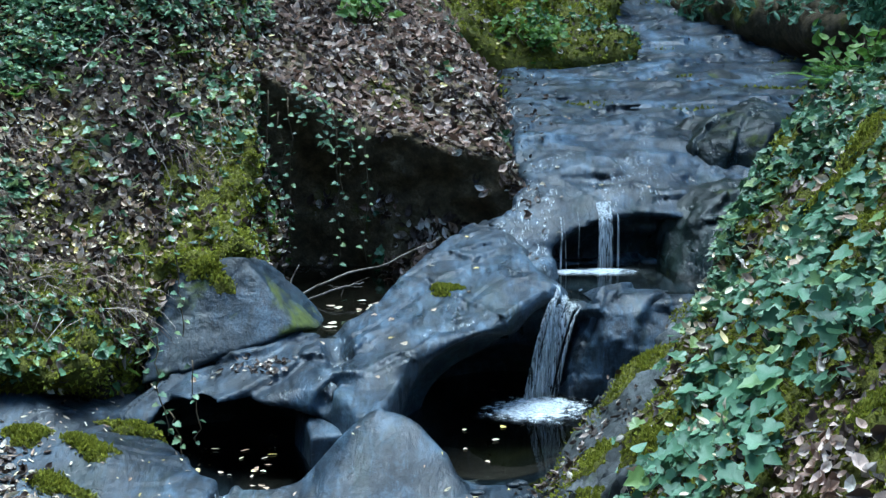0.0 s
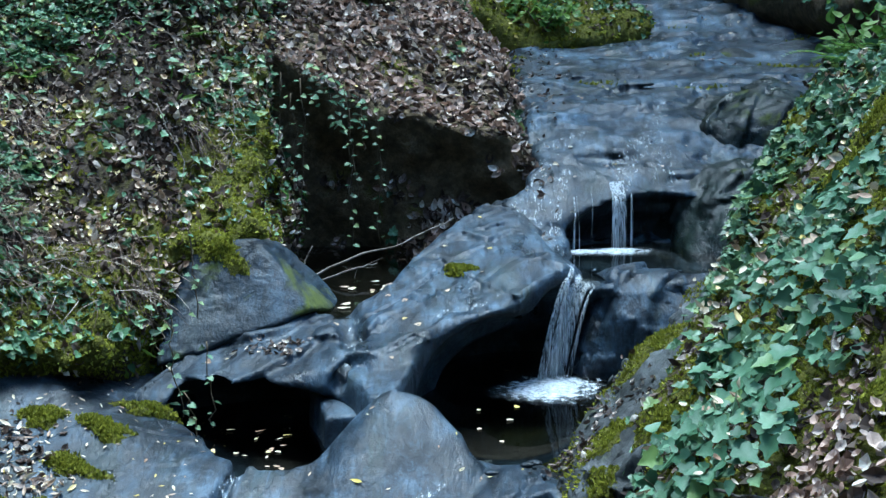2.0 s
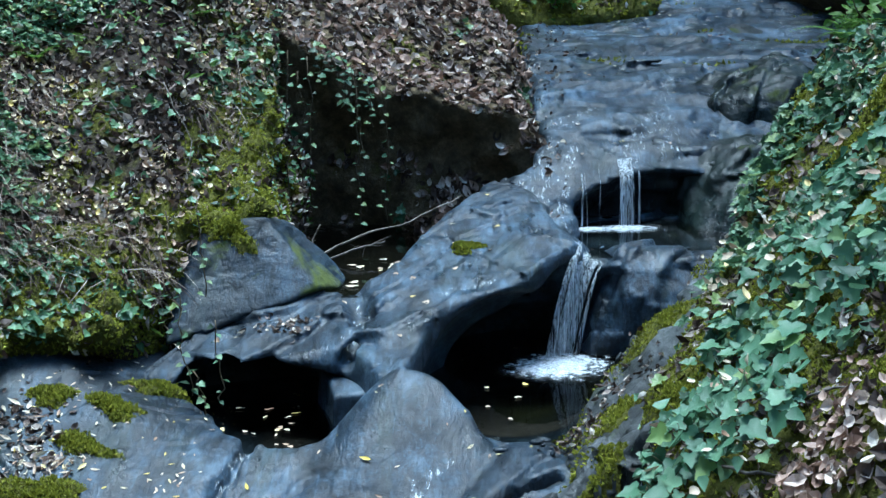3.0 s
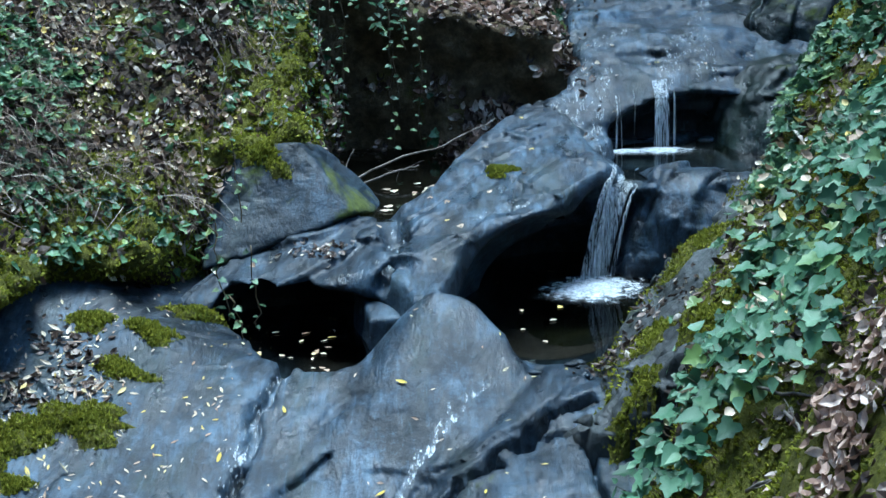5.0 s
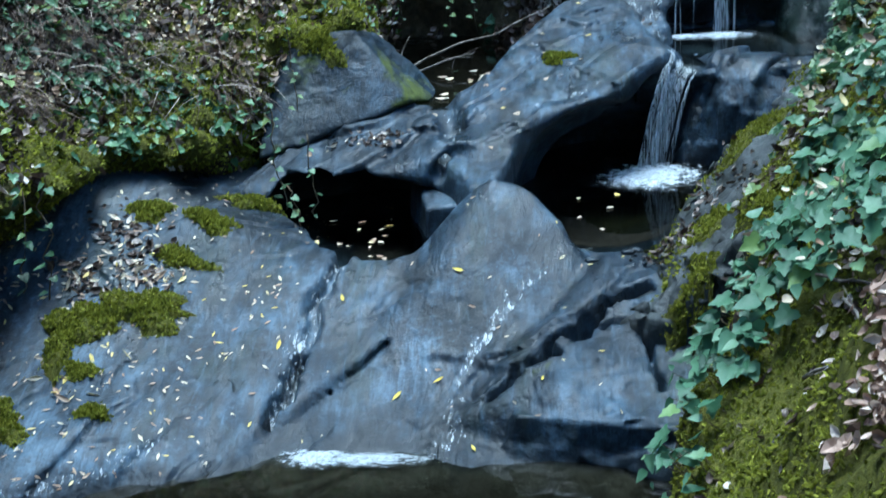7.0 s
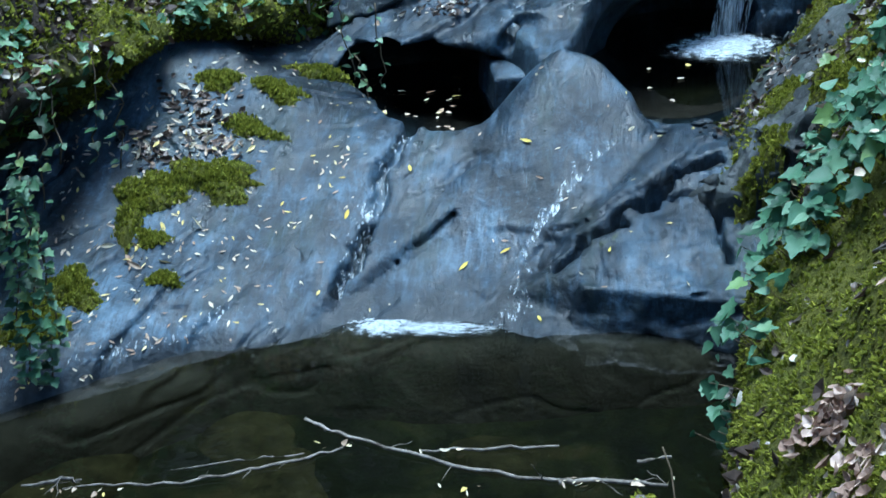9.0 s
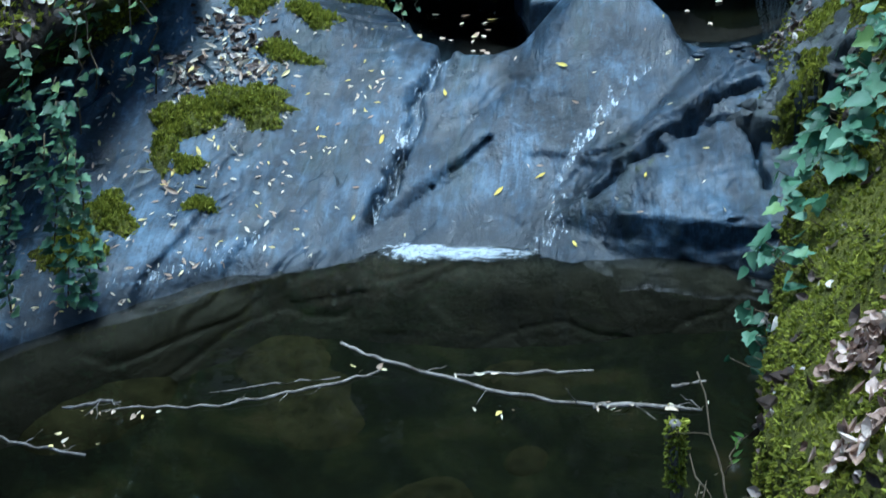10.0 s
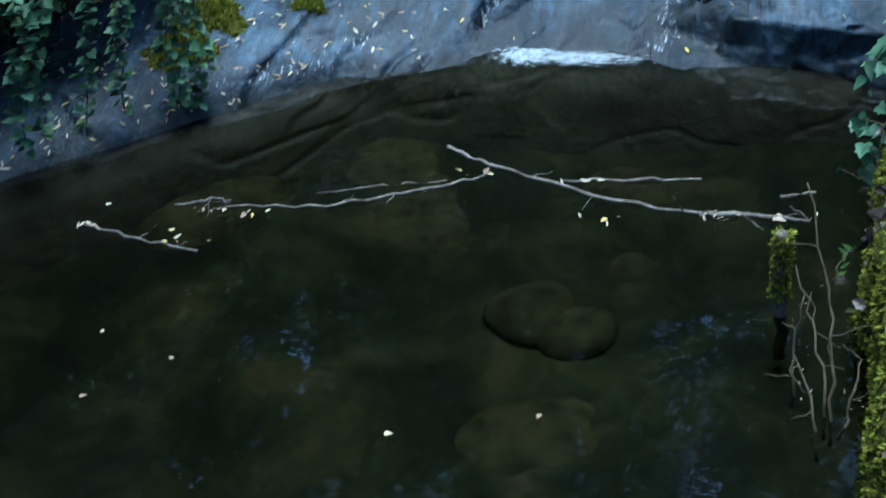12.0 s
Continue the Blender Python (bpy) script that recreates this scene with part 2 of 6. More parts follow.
BARK = bark_material("grey_bark", (0.05, 0.042, 0.036), (0.2, 0.175, 0.15))
BARK_PALE = bark_material("bleached_wet_wood", (0.04, 0.03, 0.02), (0.27, 0.235, 0.2), 13.0)
STEM = bark_material("dry_root", (0.05, 0.04, 0.03), (0.22, 0.19, 0.16))
VINE = bark_material("vine_stem", (0.05, 0.035, 0.02), (0.13, 0.1, 0.06))


# ---- shaping tools ----
def hash01(i, j, k, seed):
    h = (i.astype(np.uint32) * np.uint32(374761393) + j.astype(np.uint32) * np.uint32(668265263)
         + k.astype(np.uint32) * np.uint32(2147483647) + np.uint32(seed * 974711))
    h = (h ^ (h >> np.uint32(13))) * np.uint32(1274126177)
    return ((h ^ (h >> np.uint32(16))) & np.uint32(0xFFFF)).astype(np.float32) / 65535.0


def value_noise(x, y, z, seed=0):
    xi, yi, zi = np.floor(x), np.floor(y), np.floor(z)
    u, v, w = x - xi, y - yi, z - zi
    u, v, w = u * u * (3 - 2 * u), v * v * (3 - 2 * v), w * w * (3 - 2 * w)
    i, j, k = (xi + 4096).astype(np.int64), (yi + 4096).astype(np.int64), (zi + 4096).astype(np.int64)
    c = [[[hash01(i + a, j + b, k + d, seed) for d in (0, 1)] for b in (0, 1)] for a in (0, 1)]
    mixed = [[c[a][b][0] * (1 - w) + c[a][b][1] * w for b in (0, 1)] for a in (0, 1)]
    row = [mixed[a][0] * (1 - v) + mixed[a][1] * v for a in (0, 1)]
    return (row[0] * (1 - u) + row[1] * u) * 2 - 1


def fbm(x, y, z, scale, octaves=3, seed=0):
    total, amp = 0.0, 1.0
    for o in range(octaves):
        total = total + amp * value_noise(x * scale, y * scale, z * scale, seed + o)
        scale, amp = scale * 2.1, amp * 0.5
    return total


def smax(a, b, k):
    h = np.clip(0.5 + 0.5 * (a - b) / k, 0, 1)
    return b * (1 - h) + a * h + k * h * (1 - h)


def smin(a, b, k):
    return -smax(-a, -b, k)


def soft(v, k):
    """A ramp that starts gently at zero."""
    return k * np.logaddexp(0.0, v / k)


def step(v, k):
    return 1.0 / (1.0 + np.exp(np.clip(-v / k, -40, 40)))


def egg(p, centre, radii, turn=(0, 0, 0)):
    """About the distance to a turned ellipsoid."""
    m = np.array(Euler([radians(a) for a in turn]).to_matrix().transposed(), dtype=np.float32)
    q = np.stack([p[i] - centre[i] for i in range(3)])
    q = np.tensordot(m, q, 1)
    r = np.array(radii, dtype=np.float32).reshape(3, *([1] * (q.ndim - 1)))
    k = np.sqrt(((q / r) ** 2).sum(0)) + 1e-6
    g = np.sqrt(((q / r ** 2) ** 2).sum(0)) + 1e-6
    return k * (k - 1) / g


def rod(p, a, b, r):
    """The distance to a round bar."""
    a, b = np.array(a, dtype=np.float32), np.array(b, dtype=np.float32)
    d = b - a
    t = np.clip(sum((p[i] - a[i]) * d[i] for i in range(3)) / (d @ d), 0, 1)
    return np.sqrt(sum((p[i] - a[i] - t * d[i]) ** 2 for i in range(3))) - r


def net(shape, lo, hi, h):
    """Vertices and quads of the skin where shape(points) changes sign (surface nets)."""
    B = 8
    nb = np.ceil((np.array(hi) - np.array(lo)) / (h * B)).astype(int)
    n = nb * B
    ax = [lo[i] + h * np.arange(n[i], dtype=np.float32) for i in range(3)]
    cx = [lo[i] + h * B * (np.arange(nb[i], dtype=np.float32) + 0.5) - h / 2 for i in range(3)]
    coarse = shape(np.stack(np.meshgrid(*cx, indexing="ij"))).astype(np.float32)
    live = np.abs(coarse) < h * B * 1.5
    D = np.repeat(np.repeat(np.repeat(coarse, B, 0), B, 1), B, 2)
    off = np.stack(np.meshgrid(*[h * np.arange(B, dtype=np.float32)] * 3, indexing="ij")).reshape(3, -1)
    ids = np.argwhere(live)
    V = D.reshape(nb[0], B, nb[1], B, nb[2], B)
    for s in range(0, len(ids), 2000):
        part_ids = ids[s:s + 2000]
        base = np.array(lo, dtype=np.float32) + part_ids * h * B
        pts = (base.T[:, :, None] + off[:, None, :]).astype(np.float32)
        val = shape(pts).reshape(-1, B, B, B)
        V[part_ids[:, 0], :, part_ids[:, 1], :, part_ids[:, 2], :] = val
    S = D < 0
    cnt = np.zeros(n - 1, dtype=np.uint8)
    for a in (0, 1):
        for b in (0, 1):
            for c in (0, 1):
                cnt += S[a:n[0] - 1 + a, b:n[1] - 1 + b, c:n[2] - 1 + c]
    cells = np.argwhere((cnt > 0) & (cnt < 8))
    index = np.full(n - 1, -1, dtype=np.int32)
    index[tuple(cells.T)] = np.arange(len(cells))
    corners = [(a, b, c) for a in (0, 1) for b in (0, 1) for c in (0, 1)]
    val = {q: D[cells[:, 0] + q[0], cells[:, 1] + q[1], cells[:, 2] + q[2]] for q in corners}
    acc, num = np.zeros((len(cells), 3), dtype=np.float32), np.zeros(len(cells), dtype=np.float32)
    for q in corners:
        for i in range(3):
            if q[i] == 0:
                r = tuple(1 if k == i else q[k] for k in range(3))
                a, b = val[q], val[r]
                cut = (a < 0) != (b < 0)
                t = np.where(cut, a / np.where(a == b, 1, a - b), 0)
                pt = np.tile(np.array(q, dtype=np.float32), (len(cells), 1))
                pt[:, i] += t
                acc += pt * cut[:, None]
                num += cut
    verts = np.array(lo, dtype=np.float32) + h * (cells + acc / np.maximum(num, 1)[:, None])
    quads = []
    for i in range(3):
        j, k = (i + 1) % 3, (i + 2) % 3
        sl = [slice(None)] * 3
        a = [slice(1, n[x] - 1) for x in range(3)]
        b = list(a)
        a[i], b[i] = slice(0, n[i] - 1), slice(1, n[i])
        cut = S[tuple(a)] != S[tuple(b)]
        e = np.argwhere(cut)
        e = e + np.array([0 if x == i else 1 for x in range(3)])
        inside = S[tuple(e.T)]
        uj, uk = np.eye(3, dtype=int)[j], np.eye(3, dtype=int)[k]
        q = [index[tuple((e - s).T)] for s in (uj + uk, uk, 0 * uj, uj)]
        q = np.stack(q, 1)
        q[~inside] = q[~inside][:, ::-1]
        quads.append(q)
    quads = np.concatenate(quads)
    return verts, quads[(quads >= 0).all(1)]


def mesh_of(name, verts, faces, material=None, smooth=True):
    """A mesh from arrays; all faces have the same number of corners."""
    me = bpy.data.meshes.new(name)
    nf, k = faces.shape
    me.vertices.add(len(verts))
    me.vertices.foreach_set("co", np.ascontiguousarray(verts, dtype=np.float32).ravel())
    me.loops.add(nf * k)
    me.loops.foreach_set("vertex_index", np.ascontiguousarray(faces, dtype=np.int32).ravel())
    me.polygons.add(nf)
    me.polygons.foreach_set("loop_start", np.arange(0, nf * k, k, dtype=np.int32))
    me.polygons.foreach_set("use_smooth", np.full(nf, smooth))
    me.update(calc_edges=True)
    if material:
        me.materials.append(material)
    return me


SKIN = {}


def largest(v, q):
    """Only the largest connected piece of a skin."""
    tag = np.arange(len(v))
    while True:
        low = tag[q].min(1)
        nxt = tag.copy()
        np.minimum.at(nxt, q.ravel(), np.repeat(low, 4))
        nxt = nxt[nxt]
        if (nxt == tag).all():
            break
        tag = nxt
    keep = tag == np.bincount(tag[q[:, 0]]).argmax()
    index = np.cumsum(keep) - 1
    return v[keep], index[q[keep[q[:, 0]]]]


def mass(name, shape, lo, hi, h, material, label, category, kind="structure"):
    """A body of rock or earth; its skin is kept, to lay leaves and moss on."""
    v, q = largest(*net(shape, lo, hi, h)) if kind == "structure" else net(shape, lo, hi, h)
    ob = new(name, mesh_of(name, v, q, material))
    tagged(ob, label, category, kind=kind)
    SKIN[ob.name] = (v, q)
    return ob


def part(name, data, parent, label=""):
    ob = new(name, data)
    ob.parent = parent
    return tagged(ob, label) if label else ob


rng = np.random.default_rng(7)


# ---- the rock and the banks ----
def ground_height(x, y):
    """The ravine: stream bed, wooded slopes on both sides, rising upstream."""
    bed = -0.5 + 0.33 * soft(y - 7.5, 0.6) * step(y - 6.0, 0.5) * 0.6
    # Outer left, far upstream and rear slopes are unseen, steepened to block low sky.
    left = -0.9 + 0.75 * soft(-x - 3.0, 0.4) + 0.5 * soft(-x - 6.0, 0.6)
    right = -0.5 + 0.95 * soft(x - 0.4 - 0.5 * soft(y - 10.0, 0.5), 0.3)
    back = 1.9 + 0.27 * (y - 16.0) + 1.7 * soft(y - 23.0, 1.0)
    home = 1.35 - 1.2 * soft(y - 0.6, 0.2) + 1.0 * soft(-y - 3.0, 0.5)
    z = smax(smax(smax(bed, left, 0.4), right, 0.4), smax(back, home, 0.4), 0.4)
    hill = 22.0 + 3.0 * fbm(x, y, 0 * x, 0.03, 3, 5)
    return smin(z, hill, 3.0) + 0.05 * fbm(x, y, 0 * x, 1.3, 3, 9)


def build_ground():
    near = np.linspace(-1, 1, 240)
    spread = np.sign(near) * (14 * np.abs(near) + 386 * np.abs(near) ** 6)
    X, Y = np.meshgrid(spread, spread + 6.0, indexing="ij")
    Z = ground_height(X, Y)
    v = np.stack([X, Y, Z], -1).reshape(-1, 3)
    i = np.arange(239)[:, None] * 240 + np.arange(239)[None, :]
    f = np.stack([i, i + 240, i + 241, i + 1], -1).reshape(-1, 4)
    ob = new("ground", mesh_of("ground", v, f, GROUND))
    tagged(ob, "brown silty stream bed rising into wooded ravine slopes", "ground", kind="structure")
    SKIN["ground"] = (v, f)


build_ground()


def streaked(p, amp, scale, seed):
    """Ripples drawn out along the flow, as water cuts them."""
    a = (p[0] * 0.87 - p[1] * 0.5) * scale
    b = (p[0] * 0.5 + p[1] * 0.87) * scale * 0.28
    return amp * (value_noise(a, b, p[2] * scale, seed) + 0.5 * value_noise(2.3 * a, 2.3 * b, 2 * p[2] * scale, seed + 1))


def crease(p, depth, scale, seed):
    """Sharp old water lines and joints that run along the flow."""
    a = (p[0] * 0.82 - p[1] * 0.57) * scale
    b = (p[0] * 0.57 + p[1] * 0.82) * scale * 0.35
    n = value_noise(a, b, p[2] * scale * 0.6, seed) + 0.35 * value_noise(2.7 * a, 2.7 * b, p[2] * scale * 1.7, seed + 1)
    return depth * np.maximum(0, 1 - np.abs(n) / 0.07) * step(value_noise(a * 0.6, b, p[2], seed + 2) - 0.05, 0.1)


def groove(p, top, a, b, r, depth):
    """The room of a fissure that runs from a to b in plan, so deep below the surface."""
    ax, ay, dx, dy = a[0], a[1], b[0] - a[0], b[1] - a[1]
    t = np.clip(((p[0] - ax) * dx + (p[1] - ay) * dy) / (dx * dx + dy * dy), 0, 1)
    w = np.hypot(p[0] - ax - t * dx, p[1] - ay - t * dy)
    return np.maximum(w - r - 0.14 * (p[2] - top + depth * 0.5), top - depth - p[2])


def pillow(p, amp, scale, seed):
    """Swelling lobes that meet in sharp seams."""
    n = value_noise(p[0] * scale, p[1] * scale * 0.7, p[2] * scale, seed) + 0.4 * value_noise(p[0] * scale * 2.3, p[1] * scale * 1.6, p[2] * scale * 2.3, seed + 1)
    return -amp * np.abs(n)


def ledges(p, amp, spacing, seed):
    """Worn bedding edges: low scarps that face downstream, broken here and there."""
    x, y, z = p
    u = (x * -0.72 + y * 0.69) / spacing + 1.1 * value_noise(x * 1.2, y * 1.2, z * 1.2, seed) + 0.25 * value_noise(x * 5, y * 5, z * 5, seed + 1)
    f = u - np.floor(u)
    return -amp * np.minimum(1 - f, f / 0.06) * step(value_noise(x * 0.9, y * 0.9, z, seed + 2) - 0.0, 0.12)


def blocks(p, amp, size, seed):
    """Jointed stone: neighbouring blocks stand a little proud or back."""
    x, y, z = p
    w = 0.35 * value_noise(x * 2.1 / size * 0.4, y * 2.1 / size * 0.4, z * 2.0 / size * 0.4, seed)
    a = (0.66 * x + 0.75 * y) / size + w
    b = (-0.75 * x + 0.66 * y) / (0.6 * size) - w
    c = z / (0.7 * size) + w
    i, j, k = np.floor(a), np.floor(b), np.floor(c)
    n = [(q + 4096).astype(np.int64) for q in (i, j, k)]
    h = hash01(*n, seed) - 0.5
    tilt = (hash01(*n, seed + 5) - 0.5) * (a - i - 0.5) + (hash01(*n, seed + 6) - 0.5) * (b - j - 0.5)
    return amp * (h + 1.2 * tilt) * step(value_noise(x * 1.1, y * 1.1, z * 1.1, seed + 7) + 0.1, 0.1)


def solid(p, centre, planes, k):
    """A stone bounded by worn flat faces, given as (normal, distance)."""
    d = None
    for n, off in planes:
        n = Vector(n).normalized()
        e = sum((p[i] - centre[i]) * n[i] for i in range(3)) - off
        d = e if d is None else smax(d, e, k)
    return d


def basin_a(p):
    """The dark plunge basin under the neck of rock."""
    d = egg(p, (-0.98, 7.82, 0.34), (0.50, 0.76, 0.37), (0, 0, 8))
    return smin(d, egg(p, (-1.3, 8.05, 0.5), (0.42, 0.4, 0.24), (0, 0, 20)), 0.1)


def basin_b(p):
    """The hollow behind the lower fall."""
    d = egg(p, (0.33, 8.2, 0.45), (0.58, 0.75, 0.58), (0, -8, -25))
    d = smin(d, egg(p, (0.72, 8.75, 0.6), (0.45, 0.45, 0.5)), 0.1)
    d = smin(d, egg(p, (0.45, 8.85, 0.42), (0.62, 0.62, 0.38)), 0.1)
    return smin(d, egg(p, (0.32, 7.62, 0.5), (0.34, 0.5, 0.25)), 0.12)


def lower_rock(p):
    x, y, z = p
    s = (x + 1.38) * -0.668 + (y - 6.11) * 0.746
    shelf = -0.035 * (1 - np.exp(np.minimum(s, 0) / 0.02)) + 0.2 * s - 1.4 * soft(-s - 0.24, 0.04)
    dome = np.where(s > 0, 0.2 * (1 - np.exp(-np.maximum(s, 0) / 0.18)), shelf) + 0.25 * soft(y - 5.9, 0.25)
    dome = dome - 0.5 * soft(x + 1.42 - 0.12 * (y - 6.6), 0.05)
    scarp = (x + 1.7) * -0.39 + (y - 5.84) * 0.92 + 0.03 * value_noise(x * 6, y * 6, 0 * x, 18)
    dome = dome - 0.05 * step(-scarp, 0.007) * step(0.32 - abs(x + 1.68), 0.08)
    slide = 0.36 * (y - 5.82 + 0.10 * x * x) + 0.1 * soft(5.76 - y, 0.03) - 1.2 * soft(5.58 - y, 0.05) + 0.11 * np.exp(-((x + 0.12) / 0.34) ** 2) * step(y - 6.55, 0.12)
    slide = slide - 0.06 * step(-((x + 1.176) * -0.728 + (y - 6.133) * 0.686), 0.012) * step(0.42 - abs(x + 1.0), 0.08)
    block = 0.30 * (y - 5.2) + 0.05 * x
    block = smin(block, 1.9 * (y - 5.78 + 0.2 * (x - 0.1)), 0.05)
    block = block - 0.03 * step(0.642 * (x + 0.32) - 0.767 * (y - 6.07), 0.008)
    block = block - 0.6 * soft(-(x + 0.2) + 0.55 * (y - 6.15), 0.02)
    top = smax(smax(dome, slide, 0.05), block, 0.03)
    top = smin(top, 0.5 + 0.42 * soft(-x - 1.42, 0.08) + 0.5 * soft(y - 9, 0.2), 0.05)
    # the hump: a tilted plate that climbs from the ledge to a rounded brow over the outlet
    plate = 0.81 + 0.55 * (y - 7.36) - 0.25 * (x + 0.26) ** 2
    plate = plate - 0.8 * soft(-x - 0.55 + 0.5 * (y - 7.1), 0.06)
    front = (x + 1.2) * 0.623 - (y - 6.1) * 0.782 + 0.03 + 0.03 * value_noise(x * 4, y * 4, 0 * x, 19)
    plate = plate - 0.55 * soft(front, 0.07)
    hump = smax((z - plate) * 0.85, 0.55 * (np.sqrt(((x + 0.38) / 0.5) ** 2 + ((y - 6.8) / 0.68) ** 2) - 1), 0.07)
    d = smin((z - top) * 0.86, hump, 0.09)
    worn = 1 - 0.9 * np.exp(-((x + 0.32) / 0.36) ** 4 - ((y - 7.0) / 0.45) ** 4)
    d = d + 0.005 + pillow(p, 0.018, 1.5, 6) * worn + streaked(p, 0.009, 4.0, 3) + (crease(p, 0.028, 2.6, 5) + crease(p, 0.007, 6.0, 95)) * worn + 0.012 * fbm(x, y, z, 2.2, 4, 11)
    d = d + (ledges(p, 0.03, 0.42, 7) + blocks(p, 0.02, 0.5, 17)) * worn + blocks(p, 0.02, 0.24, 27) * step(x - 0.1 - 0.4 * (y - 6.2), 0.05)
    # the cracked block: a flat-topped stone on two worn, stepped layers
    for drop, grow, off in ((0.0, 0.0, 0.0), (0.09, 0.06, 1.3), (0.2, 0.12, 2.7)):
        rim = 0.05 * value_noise(x * 5 + off * 9, y * 5, z * 5, 28) + 0.012 * value_noise(x * 19, y * 19, z * 19, 29)
        rim = rim + off * 0.05 * value_noise(x * 3.6 + 5 * off, y * 3.6, z * 4, 34)
        stone = solid(p, (0.1 + 0.03 * off, 6.1, 0.15), [((-0.05, -0.3, 1.0), 0.125 - drop), ((-0.642, 0.767, 0.05), 0.235), ((0.1, 1.0, 0.0), 0.36), ((-0.98, -0.18, 0.15), 0.36 + grow), ((-0.2, -0.95, -0.05 + 0.2 * (drop > 0)), 0.3 + 0.7 * grow), ((-0.7, -0.7, 0.05 + 0.15 * (drop > 0)), 0.38 + 0.7 * grow)], 0.01)
        d = np.minimum(d, stone + rim * 0.8 + blocks(p, 0.025, 0.33, 30) + 0.008 * fbm(x, y, z, 5.0, 3, 33))
    # joints in the cracked block, the slot where the basin drains, the slit along the waterline
    wob = 0.035 * value_noise(x * 8, y * 8, z * 2, 8) + 0.015 * value_noise(x * 23, y * 23, z * 5, 9)
    q = (x + wob, y - wob, z)
    for a, b, r, depth in (((-0.32, 6.07), (-0.14, 6.23), 0.013, 0.2), ((-0.14, 6.23), (0.12, 6.46), 0.015, 0.22), ((0.12, 6.46), (0.23, 6.55), 0.018, 0.24),
                           ((0.23, 6.55), (0.45, 6.7), 0.02, 0.24), ((0.12, 6.46), (0.38, 6.48), 0.006, 0.12), ((0.4, 6.44), (0.45, 6.0), 0.006, 0.12)):
        d = smax(d, -groove(q, top, a, b, r, depth), 0.006)
    # dark recesses: the undercut ledge, the channel head
    d = smax(d, -rod(q, (-1.2, 6.12, 0.08), (-0.84, 6.52, 0.27), 0.018), 0.006)
    d = smax(d, -rod(q, (-0.54, 6.5, 0.33), (-0.44, 6.6, 0.38), 0.024), 0.01)
    d = smax(d, -groove(q, top, (-1.36, 6.0), (-1.24, 6.4), 0.028, 0.15), 0.02)
    d = smax(d, -groove(q, top, (-1.25, 6.55), (-1.12, 7.2), 0.025, 0.05), 0.05)
    d = smax(d, -basin_a(p), 0.05)
    return smax(d, -basin_b(p), 0.05)


mass("bedrock_lower", lower_rock, (-4.7, 3.2, -0.7), (1.3, 8.3, 1.05), 0.0165, ROCK,
     "smooth blue-grey bedrock slide with cracked blocks above the pool", "rock")


def middle_rock(p):
    x, y, z = p
    top = 0.76 + 0.24 * (smin(y, 9.75, 0.2) - 7.9) + 0.13 * (x + 1.0)
    top = smin(top, 1.1 + 0.8 * soft(0.8 - x, 0.08), 0.05)
    d = (z - top) * 0.9
    front = smin(7.86 + 0.35 * step(x + 0.35, 0.06) - 0.55 * np.exp(-((x + 0.37) / 0.17) ** 2) + 1.15 * soft(x - 0.17, 0.06), 8.82, 0.08) - 0.12 * (0.75 - z)
    d = smax(d, (front - y) * 0.95, 0.08)
    d = smax(d, ((x + 0.6) * -0.894 + (y - 8.65) * 0.447) * 0.9 - 0.7 * step(8.62 - y, 0.04), 0.07)
    d = smax(d, -1.9 - x, 0.1)
    # the pool between the two falls
    d = smax(d, -egg(p, (1.33, 9.65, 1.2), (0.75, 0.62, 0.35)), 0.06)
    d = smax(d, -rod(p, (0.9, 9.2, 1.16), (0.76, 8.6, 1.12), 0.10), 0.05)
    d = d + 0.005 + pillow(p, 0.022, 1.5, 16) + streaked(p, 0.01, 4.0, 21) + crease(p, 0.035, 2.6, 25) + crease(p, 0.014, 6.0, 85) + 0.014 * fbm(x, y, z, 2.0, 4, 31)
    d = d + ledges(p, 0.045, 0.4, 37) + blocks(p, 0.035, 0.42, 47) + blocks(p, 0.03, 0.17, 57) * step(x - 0.0, 0.1)
    # the trickle from the back pool over the neck
    d = smax(d, -rod(p, (-0.72, 8.75, 1.02), (-0.6, 8.25, 0.9), 0.07), 0.06)
    d = smax(d, -rod(p, (-0.6, 8.25, 0.88), (-0.66, 7.85, 0.74), 0.05), 0.05)
    d = smax(d, -basin_a(p), 0.05)
    return smax(d, -basin_b(p), 0.06)


mass("bedrock_middle", middle_rock, (-2.0, 7.2, 0.0), (2.3, 10.6, 1.9), 0.017, ROCK,
     "wet blue-grey rock ledges between the two small falls", "rock")


